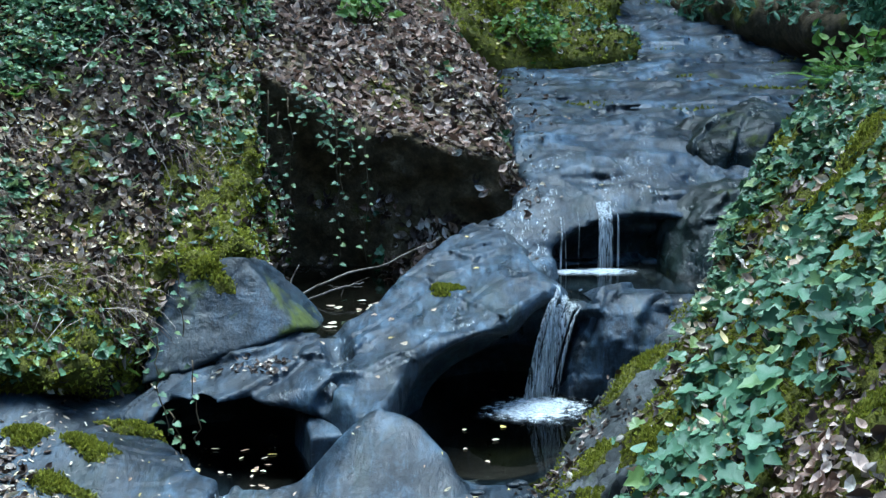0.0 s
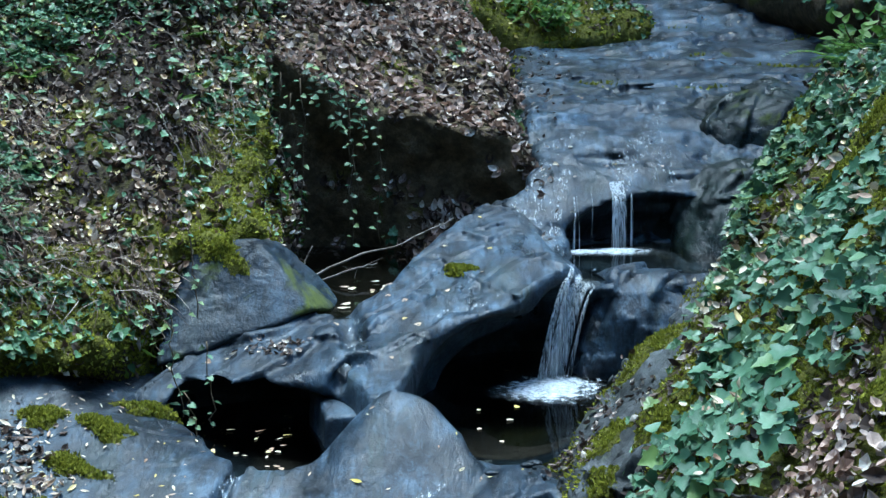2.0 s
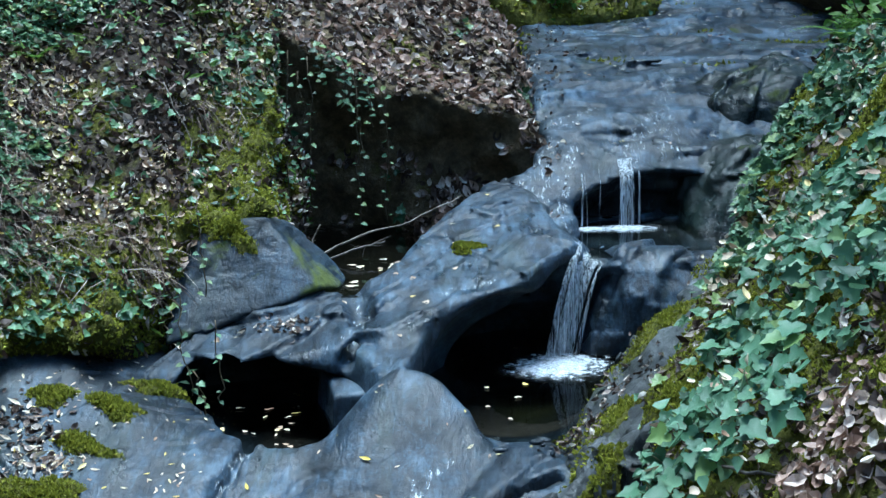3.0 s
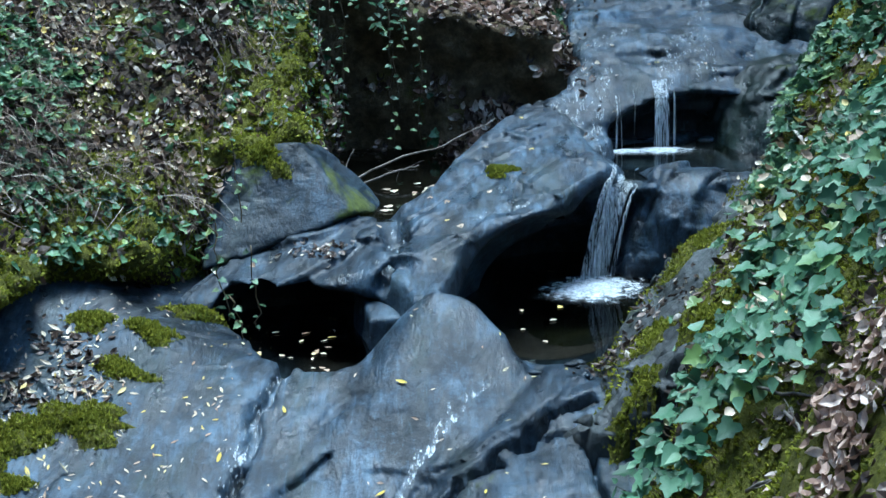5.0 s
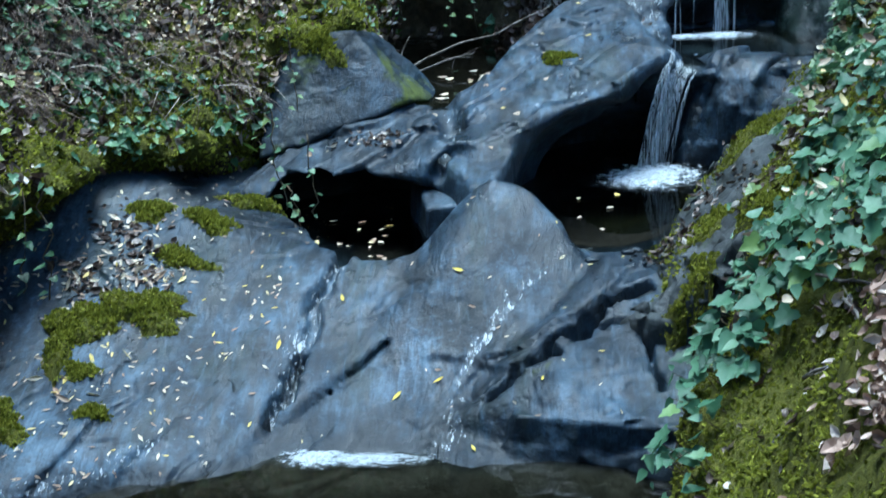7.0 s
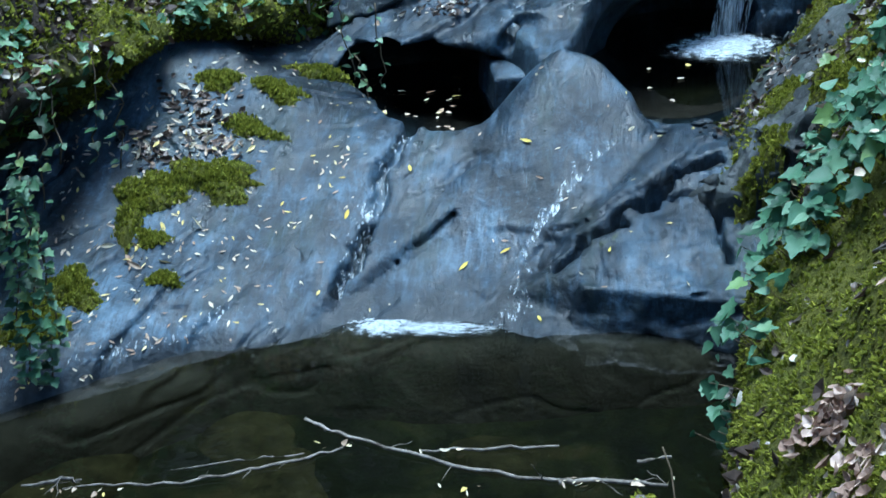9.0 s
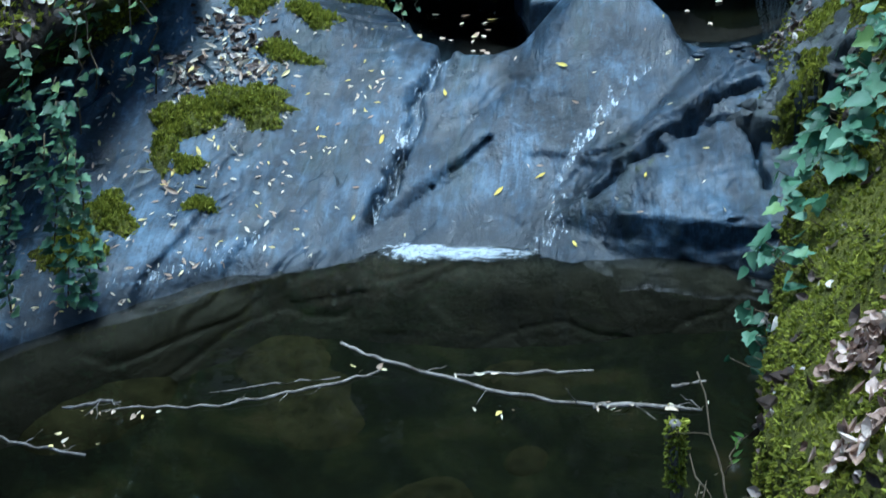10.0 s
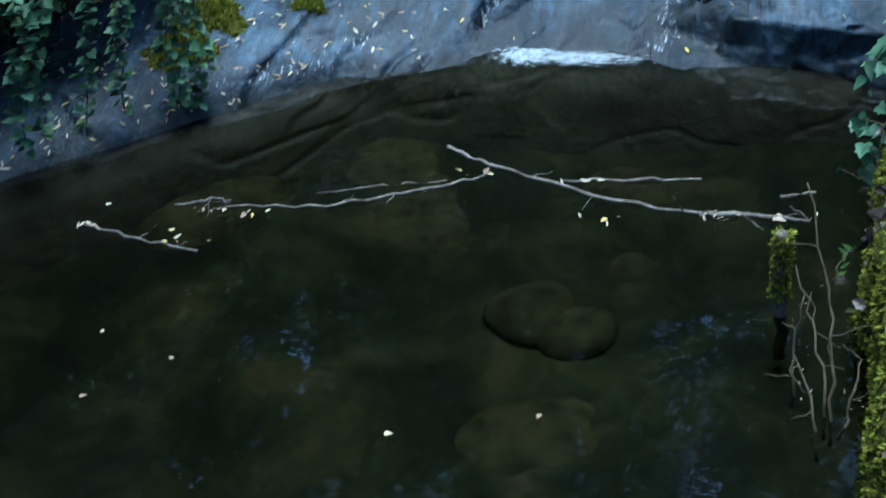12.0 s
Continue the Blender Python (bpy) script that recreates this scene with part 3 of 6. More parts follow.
def upper_rock(p):
    x, y, z = p
    top = 1.47 + 0.4 * (1 - np.exp(-np.maximum(y - 10.15, -0.3) / 0.7)) + 0.055 * (y - 10.15) + 0.24 * soft(y - 16.2, 0.3)
    top = top - 1.1 * soft(0.22 - x + 0.12 * (y - 10), 0.08) * step(11.6 - y, 0.3) - 0.25 * soft(x - 1.5, 0.2) * step(11 - y, 0.3)
    shoulder = step(0.76 - x, 0.06)
    lip = 9.95 + 0.12 * np.abs(x - 1.0) - 0.62 * shoulder + 0.9 * shoulder * (z - 1.2)
    d = smax((z - top) * 0.85, (lip - y) * 0.8, 0.1)
    d = smax(d, -egg(p, (1.42, 9.98, 1.1), (0.68, 0.5, 0.40)), 0.05)
    d = smax(d, (0.54 - 0.5 * soft(10.55 - y, 0.1) - x) * 0.9, 0.12)
    layers = 0.035 * value_noise(x * 1.2, y * 1.5, (z - 0.08 * x) * 16, 4) + 0.03 * np.abs(value_noise(x * 0.7, y * 3.2, z * 5, 14))
    d = d + 0.01 + pillow(p, 0.035, 1.1, 46) + streaked(p, 0.01, 3.0, 41) + crease(p, 0.05, 1.8, 45) + crease(p, 0.025, 4.0, 75) + 0.03 * fbm(x, y, z, 1.4, 4, 51) + layers
    return d + ledges(p, 0.04, 0.5, 67) + blocks(p, 0.035, 0.6, 77) + blocks(p, 0.035, 0.22, 87) * step(11.2 - y, 0.3)


mass("bedrock_upper", upper_rock, (-0.6, 9.2, 0.7), (6.0, 21.5, 3.8), 0.033, ROCK,
     "broad sloping slab of blue-grey bedrock upstream", "rock")


def back_bank(p):
    x, y, z = p
    top = 1.88 + 0.27 * (y - 10.8) + 0.55 * soft(-0.25 - x, 0.2) + 0.1 * fbm(x, y, 0 * x, 1.0, 2, 61)
    top = top - 1.6 * soft(x - 0.44 + 0.15 * (y - 10.8) + 0.14 * fbm(x, y, z, 1.8, 3, 64), 0.06)
    face = 10.75 + 0.2 * fbm(x, 0 * x, z, 1.5, 3, 62) + (0.42 * step(-0.55 - x, 0.08) - 0.12) * soft(1.7 - z, 0.1)
    d = smax((z - top) * 0.85, (face - y) * 0.9, 0.08)
    return d + 0.03 * fbm(x, y, z, 3.0, 3, 63)


mass("bank_upstream", back_bank, (-3.0, 10.2, 0.2), (1.8, 16.5, 4.6), 0.04, SOIL_DARK,
     "undercut earth bank roofed with dead leaves over a dark hollow", "bank")


def left_bank(p):
    x, y, z = p
    # two slopes meet: one faces the camera, one runs along the pool
    near = y - 7.62 - 1.25 * step(x + 1.78, 0.06)
    along = -x - 2.42 + 0.05 * (y - 6.5) - 0.62 * soft(5.55 - y, 0.1)
    top = 0.85 + 0.72 * soft(near, 0.1) + 1.5 * soft(along, 0.1) * step(8.6 - y, 0.5) - 0.1 * (x + 2.0) + 0.5 * step(x + 1.78, 0.06)
    foot = smin(-near, -along, 0.15)
    lip = 1.2 - 0.16 * soft(y - 6.0, 0.2)
    under = smin(1.2 * soft(lip - z, 0.04), 0.62, 0.08)
    d = smax((z - top) * 0.75, foot * 0.85 + under, 0.08)
    d = smax(d, 0.3 - z, 0.08)
    side = x + 1.3 + 0.12 * (z - 1.5) + 0.35 * soft(8.75 - y, 0.12)
    d = smax(d, side * 0.9 + 0.04 * fbm(x, y, z, 2.2, 3, 73), 0.12)
    return d + 0.1 * fbm(x, y, z, 1.6, 3, 71) + 0.035 * fbm(x, y, z, 6.0, 3, 72)


def carpet(bank, lo, hi, thick, seed):
    """A skin of moss over part of a bank, thinning to a ragged edge."""
    def shape(p):
        x, y, z = p
        box = np.maximum.reduce([lo[i] - p[i] for i in range(3)] + [p[i] - hi[i] for i in range(3)])
        ragged = box + 0.25 * fbm(x, y, z, 2.2, 3, seed)
        return np.maximum(bank(p) - thick * np.clip(-ragged / 0.1, -0.6, 1) - 0.012 * fbm(x, y, z, 16.0, 2, seed + 3), -0.09 - bank(p))
    return shape


mass("bank_left", left_bank, (-5.2, 4.0, -0.1), (-0.7, 13.0, 4.8), 0.042, SOIL,
     "steep earth bank with moss, dry grass, ivy and leaf litter", "bank")


def right_bank(p):
    x, y, z = p
    edge = 0.3 + 0.10 * soft(y - 3.6, 0.3) + 0.22 * soft(y - 5.3, 0.25) + 0.34 * soft(y - 7.6, 0.25)
    top = smin(1.02 * x + 0.03, 2.3 + 0.32 * soft(x - 2.2, 0.1), 0.12) + 0.04 * np.sin(y * 2.0) - 0.14 * np.exp(-((y - 4.75) / 0.3) ** 2)
    # the near mound stands higher, with a crest across the slope
    near = step(4.26 + 0.05 * value_noise(x * 3, y * 3, 0 * x, 83) - y, 0.05)
    top = top * (1 - near) + near * smin(0.53 + 1.5 * (x - 0.4), 1.68 + 0.3 * (x - 1.15), 0.1)
    d = smax((z - top) * 0.6, (edge - x) * 0.9, 0.12)
    d = smax(d, (y - 9.9 - 0.5 * (z - 2.2)) * 0.8, 0.2)
    return d + 0.07 * fbm(x, y, z, 2.0, 3, 81) + 0.02 * fbm(x, y, z, 8.0, 2, 82)


mass("bank_right", right_bank, (0.0, 2.0, -0.6), (4.4, 11.5, 3.6), 0.036, SOIL_MOSS,
     "mossy earth bank covered in broad ivy and litter", "bank")


mass("moss_wall", carpet(left_bank, (-1.75, 8.2, 1.15), (-0.8, 10.2, 2.2), 0.035, 74), (-2.5, 7.7, 0.7), (-0.7, 11.0, 2.8), 0.025, MOSS_CARPET,
     "yellow-green moss carpet on the wall beside the hollow", "moss", "stuff")
mass("moss_ledge", carpet(left_bank, (-1.85, 8.1, 0.95), (-1.1, 9.3, 1.42), 0.035, 78), (-2.3, 7.8, 0.7), (-0.8, 9.8, 1.8), 0.025, MOSS_CARPET,
     "green moss carpet above the blue-grey rock face", "moss", "stuff")
mass("moss_edge", carpet(left_bank, (-3.4, 6.6, 0.98), (-1.5, 8.35, 1.35), 0.035, 76), (-3.6, 6.3, 0.2), (-1.3, 8.6, 1.6), 0.025, MOSS_CARPET,
     "olive moss carpet hanging along the foot of the bank", "moss", "stuff")


def right_rock(p):
    x, y, z = p
    a = (x - 0.47) * 0.55 + (y - 7.2) * 0.835
    q = (x - 0.47) * 0.835 - (y - 7.2) * 0.55
    top = 0.5 + 0.33 * a + 0.62 * q
    d = smax((z - top) * 0.8, (-0.06 - q) * 0.95 + 0.15 * soft(z - 0.9, 0.1), 0.07)
    d = smax(d, (6.55 - 0.5 * x - y) * 0.9, 0.1)
    d = smax(d, y - 9.6, 0.1)
    cell = value_noise(x * 3.1 + 0.5 * z, y * 2.2, z * 4.0, 91)
    return d + 0.05 * fbm(x, y, z, 2.4, 4, 92) + 0.03 * np.abs(cell) + blocks(p, 0.09, 0.34, 98) + blocks(p, 0.04, 0.15, 99)


mass("bedrock_right", right_rock, (0.2, 5.9, -0.3), (2.4, 9.8, 1.9), 0.02, ROCK_MOSSY,
     "rough grey rock flank with moss beside the fall pool", "rock")


def far_bank(p):
    x, y, z = p
    foot = 15.6 + 0.5 * soft(x - 1.5, 0.3) + 0.3 * fbm(x, y, z, 0.8, 2, 95)
    top = 2.35 + 0.5 * (y - foot) + 0.4 * soft(0.5 - x, 0.3)
    d = smax((z - top) * 0.8, (foot - y) * 0.9 + 0.4 * soft(2.3 - z, 0.05), 0.15)
    d = smax(d, (x - 2.1) * 0.9, 0.2)
    return d + 0.22 * fbm(x, y, z, 0.7, 2, 97) + 0.14 * fbm(x, y, z, 1.6, 4, 96)


mass("bank_far", far_bank, (-3.0, 14.6, 1.6), (2.8, 21.0, 6.0), 0.05, SOIL_MOSS,
     "mossy earth ledge above the upper slab", "bank")


def corner_bank(p):
    x, y, z = p
    edge = 3.95 - 0.33 * (y - 15.5) + 0.2 * fbm(x, y, z, 1.1, 3, 93)
    top = 2.72 + 0.75 * soft(x - edge, 0.2) + 0.12 * fbm(x, y, 0 * x, 1.5, 3, 94)
    d = smax((z - top) * 0.75, (edge - x) * 0.85 + 0.8 * soft(2.5 - z, 0.06), 0.1)
    return d + 0.05 * fbm(x, y, z, 3.0, 3, 90)


mass("bank_corner", corner_bank, (2.4, 13.0, 1.7), (8.0, 21.0, 6.0), 0.06, SOIL_DARK,
     "dark mossy earth bank at the wood's edge upstream", "bank")


def boulder(name, centre, radii, turn, rough, seed, material, label, h=0.02, flat=None):
    def shape(p):
        d = egg(p, centre, radii, turn)
        if flat:
            n, off = flat
            d = smax(d, sum((p[i] - centre[i]) * n[i] for i in range(3)) - off, 0.04)
        return d + rough * fbm(p[0], p[1], p[2], 2.6, 4, seed) + streaked(p, rough * 0.3, 5.0, seed + 9)
    r = max(radii) * 1.25
    return mass(name, shape, [c - r for c in centre], [c + r for c in centre], h, material, label, "boulder", kind="")


def slab_stone(name, centre, planes, k, rough, seed, material, label, r, h=0.02):
    """A stone with worn flat faces, joints and small ledges."""
    def shape(p):
        return solid(p, centre, planes, k) + rough * fbm(p[0], p[1], p[2], 2.6, 4, seed) + ledges(p, rough, 0.3, seed + 3) + blocks(p, rough * 1.4, 0.3, seed + 6)
    return mass(name, shape, [c - r for c in centre], [c + r for c in centre], h, material, label, "boulder", kind="")


slab_stone("boulder", (-0.6, 7.74, 0.54), [((0.0, -0.2, 1), 0.1), ((-1, -0.3, 0.1), 0.16), ((1, 0, 0.1), 0.25), ((0.2, -1, 0.15), 0.12), ((0, 1, 0), 0.3), ((0, 0, -1), 0.2)], 0.02, 0.012, 104, ROCK, "small flat grey stone wedged beside the dark basin", 0.42, 0.014)
slab_stone("boulder", (-1.25, 8.6, 1.05), [((0.1, -0.8, 0.6), 0.05), ((0.7, 0.0, 0.71), 0.25), ((0.3, -0.2, -0.93), 0.19), ((-1, 0, 0), 0.5), ((0, 1, 0), 0.6), ((0, 0.2, 1), 0.36)],
           0.03, 0.02, 109, ROCK_FILM, "tilted blue-grey rock face with moss film under the mossy wall", 0.8, 0.017)
slab_stone("boulder", (1.38, 9.03, 0.86), [((0.1, -0.7, 0.7), 0.24), ((0, 0.1, 1), 0.245), ((-0.9, -0.3, 0.4), 0.44), ((1, 0, 0.3), 0.6), ((0, 1, 0.3), 0.34), ((0, -1, -0.2), 0.34), ((0, 0, -1), 0.5)], 0.08, 0.03, 116, ROCK, "low worn rock closing the middle pool", 0.75)
slab_stone("boulder", (2.0, 10.3, 1.2), [((-0.55, -0.6, 0.6), 0.36), ((-0.1, -0.3, 0.95), 0.3), ((-0.9, -0.3, 0.2), 0.46), ((0, -1, 0.1), 0.5), ((1, 0, 0.1), 0.6), ((0, 1, 0.2), 0.5), ((0, 0, -1), 0.5)], 0.06, 0.06, 124, ROCK_GREEN, "dark wet stepped rock beside the upper fall", 0.95)
boulder("boulder", (2.95, 15.2, 2.05), (0.3, 0.22, 0.16), (0, 10, 0), 0.05, 134, ROCK_DARK, "small dark mossy rock on the slab", 0.03)
boulder("boulder", (4.25, 18.8, 2.75), (0.8, 0.5, 0.4), (0, 10, 0), 0.1, 130, ROCK_DARK, "dark mossy rock above the upper slab", 0.04)
slab_stone("boulder", (2.47, 11.5, 1.66), [((-0.35, -0.25, 0.9), 0.36), ((0.4, -0.2, 0.9), 0.4), ((-0.8, -0.5, 0.1), 0.6), ((0, -1, 0.25), 0.46), ((1, 0, 0.1), 0.8), ((0, 1, 0.2), 0.5), ((0, 0, -1), 0.5)], 0.12, 0.05, 120, ROCK_GREEN, "dark wet green-filmed boulder beside the upper stream", 1.1)


# ---- water ----
def pool(name, z, x0, x1, y0, y1, material, label):
    """A level sheet of water that runs on under its banks."""
    nx, ny = int((x1 - x0) / 0.08) + 2, int((y1 - y0) / 0.08) + 2
    X, Y = np.meshgrid(np.linspace(x0, x1, nx), np.linspace(y0, y1, ny), indexing="ij")
    Z = z + 0.003 * fbm(X, Y, 0 * X, 2.0, 2, 5)
    v = np.stack([X, Y, Z], -1).reshape(-1, 3)
    i = np.arange(nx - 1)[:, None] * ny + np.arange(ny - 1)[None, :]
    f = np.stack([i, i + ny, i + ny + 1, i + 1], -1).reshape(-1, 4)
    ob = new(name, mesh_of(name, v, f, material))
    ob.visible_shadow = False
    return tagged(ob, label, "water", kind="structure")


pool("water_pool", 0.0, -5.0, 1.2, 0.5, 7.0, WATER, "clear dark brown pool below the rock slide")
pool("water_basin", 0.45, -1.75, -0.4, 7.1, 8.9, WATER_DARK, "still black water with floating leaves in a basin")
pool("water_basin", 0.5, -0.25, 1.2, 6.98, 9.5, WATER_DARK, "dark pool at the foot of the lower fall")
pool("water_ledge", 1.09, 0.6, 2.2, 8.95, 10.6, WATER_DARK, "small pool between the two falls")
pool("water_back", 0.93, -1.6, 0.4, 8.6, 11.2, WATER_DARK, "black backwater under the overhanging bank")


# ---- laying things on the rock and earth ----
from mathutils.bvhtree import BVHTree

TREE = {}


def bvh(names):
    key = tuple(names)
    if key not in TREE:
        vs, fs, n = [], [], 0
        for name in names:
            v, q = SKIN[name]
            vs.append(v)
            fs.append(q + n)
            n += len(v)
        TREE[key] = BVHTree.FromPolygons(np.concatenate(vs).tolist(), np.concatenate(fs).tolist())
    return TREE[key]


ROCKS = [k for k in SKIN if k.startswith(("bedrock", "boulder"))]
BANKS = [k for k in SKIN if k.startswith(("bank", "moss"))]
ALL = ROCKS + BANKS + ["ground"]


def lie(x, y, names=None, z=6.0):
    """The height and slope of the surface under (x, y)."""
    hit = bvh(names or ALL).ray_cast(Vector((x, y, z)), Vector((0, 0, -1)))
    return (hit[0], hit[1]) if hit[0] else (Vector((x, y, 0.0)), Vector((0, 0, 1)))


def sample(names, count, keep):
    """Random places on the skins, by area, thinned by keep(points, normals)."""
    out_p, out_n = [], []
    areas = []
    for name in names:
        v, q = SKIN[name]
        a, b, c, d = (v[q[:, i]] for i in range(4))
        areas.append(np.linalg.norm(np.cross(c - a, d - b), axis=1) / 2)
    total = sum(a.sum() for a in areas)
    for name, area in zip(names, areas):
        v, q = SKIN[name]
        n = int(count * area.sum() / total)
        if not n:
            continue
        pick = rng.choice(len(q), n, p=area / area.sum())
        a, b, c, d = (v[q[pick, i]] for i in range(4))
        s, t = rng.random((2, n, 1))
        p = (a * (1 - s) + b * s) * (1 - t) + (d * (1 - s) + c * s) * t
        nm = np.cross(c - a, d - b)
        nm /= np.linalg.norm(nm, axis=1, keepdims=True) + 1e-9
        ok = rng.random(n) < keep(p, nm)
        out_p.append(p[ok])
        out_n.append(nm[ok])
    return np.concatenate(out_p), np.concatenate(out_n)


def unit(v):
    return v / (np.linalg.norm(v, axis=-1, keepdims=True) + 1e-9)


def spread(template, places, normals, size, tilt=0.3, lift=0.0, heading=None, wander=1.0):
    """Arrays for many copies of a small form, laid along the surface with random turn, tilt and size."""
    tv, tf = template
    n = len(places)
    z = unit(normals + tilt * rng.normal(size=(n, 3)))
    h = rng.normal(size=(n, 3)) * wander
    if heading is not None:
        h = h + heading
    y = unit(h - z * (h * z).sum(1, keepdims=True))
    x = np.cross(y, z)
    s = (size[0] + (size[1] - size[0]) * rng.random(n) ** 1.4)[:, None]
    frame_m = np.stack([x, y, z], 1) * s[:, :, None]
    v = np.einsum("kj,nji->nki", tv, frame_m) + (places + normals * lift)[:, None, :]
    f = tf[None] + (np.arange(n) * len(tv))[:, None, None]
    return v.reshape(-1, 3), f.reshape(-1, tf.shape[1])


def stuff(name, arrays, material, label, category, smooth=False):
    v = np.concatenate([a[0] for a in arrays])
    n, fs = 0, []
    for a in arrays:
        fs.append(a[1] + n)
        n += len(a[0])
    return tagged(new(name, mesh_of(name, v, np.concatenate(fs), material, smooth)), label, category, kind="stuff")


def fan(outline, centre, rise):
    """A leaf blade from its outline; the midrib lies rise deeper than the rim."""
    v = np.array([(*centre, -rise)] + [(x, y, 0.25 * rise * abs(x) - 0.35 * rise * y) for x, y in outline], dtype=np.float32)
    k = len(outline)
    f = np.array([(0, 1 + i, 1 + (i + 1) % k) for i in range(k)], dtype=np.int32)
    return v, f


half = [(0.0, 0.0), (0.24, -0.13), (0.5, 0.0), (0.45, 0.19), (0.35, 0.3), (0.44, 0.52), (0.23, 0.62), (0.11, 0.84), (0.0, 1.0)]
LOBED = fan(half + [(-x, y) for x, y in half[-2:0:-1]], (0.0, 0.35), 0.14)
half = [(0.0, 0.0), (0.26, 0.02), (0.36, 0.28), (0.22, 0.62), (0.0, 1.0)]
HEART = fan(half + [(-x, y) for x, y in half[-2:0:-1]], (0.0, 0.35), 0.12)
half = [(0.0, 0.0), (0.13, 0.25), (0.14, 0.55), (0.0, 1.0)]
LANCE = fan(half + [(-x, y) for x, y in half[-2:0:-1]], (0.0, 0.45), 0.08)
half = [(0.0, 0.0), (0.25, 0.2), (0.3, 0.55), (0.12, 0.85), (0.0, 1.0)]
CURLED = fan(half + [(-x, y) for x, y in half[-2:0:-1]], (0.05, 0.45), 0.28)
BLADE = (np.array([(-0.009, 0, 0), (0.009, 0, 0), (-0.008, 0.4, 0.14), (0.008, 0.4, 0.14), (-0.005, 0.75, 0.12), (0.005, 0.75, 0.12), (-0.002, 1.0, -0.05), (0.002, 1.0, -0.05)], dtype=np.float32),
         np.array([(0, 1, 3, 2), (2, 3, 5, 4), (4, 5, 7, 6)], dtype=np.int32))
CARD = (np.array([(0, 0, 0), (0.36, 0.4, 0.08), (0, 1.0, -0.1), (-0.36, 0.4, 0.08)], dtype=np.float32), np.array([(0, 1, 2, 3)], dtype=np.int32))
TUFT = (np.array([(-0.4, 0, 0), (0.4, 0, 0), (0.1, 0.1, 1.0), (0, -0.4, 0), (0, 0.4, 0), (-0.15, 0.0, 0.8)], dtype=np.float32),
        np.array([(0, 1, 2), (3, 4, 5)], dtype=np.int32))


def blotch(p, scale, seed, at, width=0.1):
    """A patchy mask between 0 and 1."""
    return np.clip((fbm(p[:, 0], p[:, 1], p[:, 2], scale, 3, seed) - at) / width, 0, 1)


DOWN = np.array([0, 0, -1.0])

# ---- left bank: litter, dry grass, small ivy, moss ----
left = ["bank_left"]
lip_of = lambda p: 1.2 - 0.16 * soft(p[:, 1] - 6.0, 0.2)
seen_left = lambda p: (p[:, 1] < 12.2) & (p[:, 2] > 0.2) & (p[:, 0] > np.where(p[:, 2] > 1.5, -0.34, -0.6) * p[:, 1] - 0.4)
P, N = sample(left, 100000, lambda p, n: seen_left(p) * (0.4 + 0.6 * blotch(p, 1.3, 201, -0.25)) * np.clip(n[:, 2] + 0.35, 0, 1) * np.where(p[:, 1] < 7.0, 0.25, 1))
stuff("leaf_litter", [spread(CURLED, P, N, (0.035, 0.1), 0.7, 0.015)], DEAD, "grey-brown dead leaves matted over the bank", "leaf litter")
P, N = sample(left, 380000, lambda p, n: seen_left(p) * ((p[:, 0] < -1.5) | (p[:, 1] < 8.3)) * blotch(p, 0.9, 211, -0.25) * np.clip(1.2 - n[:, 2], 0.1, 1) * np.clip((2.35 - p[:, 2]) / 0.5, 0.04, 1) * (p[:, 2] > lip_of(p) + 0.28) * (p[:, 1] > 7.0) * (p[:, 1] < 10.5))
stuff("dry_grass", [spread(BLADE, P, N, (0.1, 0.34), 0.5, 0.02, DOWN * 1.5, 0.8)], STRAW, "dry tangled grass hanging down the bank", "grass")
P, N = sample(left, 165000, lambda p, n: seen_left(p) * np.clip(blotch(p, 1.4, 221, 0.05) * 0.5 + blotch(p, 0.9, 222, 0.0) * (p[:, 2] > 1.75) * 0.28 + 0.03, 0, 1) * np.where(p[:, 0] > -1.65, 0.25, 1) * np.where(p[:, 2] < 1.75, 0.4, 1))
N = unit(N * 0.5 + np.array([0.0, -0.15, 0.8]))
stuff("ivy_leaves", [spread(LOBED, P[::2], N[::2], (0.04, 0.085), 0.4, 0.05, DOWN * 0.3 + np.array([0, -0.6, 0])), spread(HEART, P[1::2], N[1::2], (0.035, 0.075), 0.4, 0.06, DOWN * 0.3 + np.array([0, -0.7, 0]))], IVY, "small dark ivy leaves creeping over the bank", "ivy")
P, N = sample(left, 9000, lambda p, n: seen_left(p) * blotch(p, 2.2, 226, 0.2))
stuff("green_herbs", [spread(LANCE, P, N, (0.05, 0.12), 0.7, 0.02)], FRESH, "fresh green herbs between the litter", "herbs")
P, N = sample(left, 90000, lambda p, n: seen_left(p) * np.clip(0.6 * blotch(p, 1.5, 231, 0.2) + (p[:, 2] < lip_of(p) + 0.4) * (p[:, 1] < 8.6) * 0.9, 0, 1) * (p[:, 2] > lip_of(p) - 0.06))
Q, M = sample(["moss_wall", "moss_ledge", "moss_edge"], 65000, lambda p, n: 0.5 + 0.5 * blotch(p, 3.0, 233, -0.2))
stuff("moss", [spread(TUFT, P, N, (0.018, 0.045), 0.5), spread(TUFT, Q, M, (0.012, 0.035), 0.6, 0, DOWN)], MOSS, "olive moss cushions on the bank", "moss")
P, N = sample(left, 46000, lambda p, n: seen_left(p) * (n[:, 2] > 0.1) * (0.15 + 0.85 * blotch(p, 1.3, 241, 0.0)) * np.where(p[:, 1] < 7.0, 0.3, 1))
stuff("pale_leaves", [spread(CURLED, P, N, (0.025, 0.065), 0.6, 0.035)], PALE, "pale fallen leaves caught on the bank", "fallen leaves")

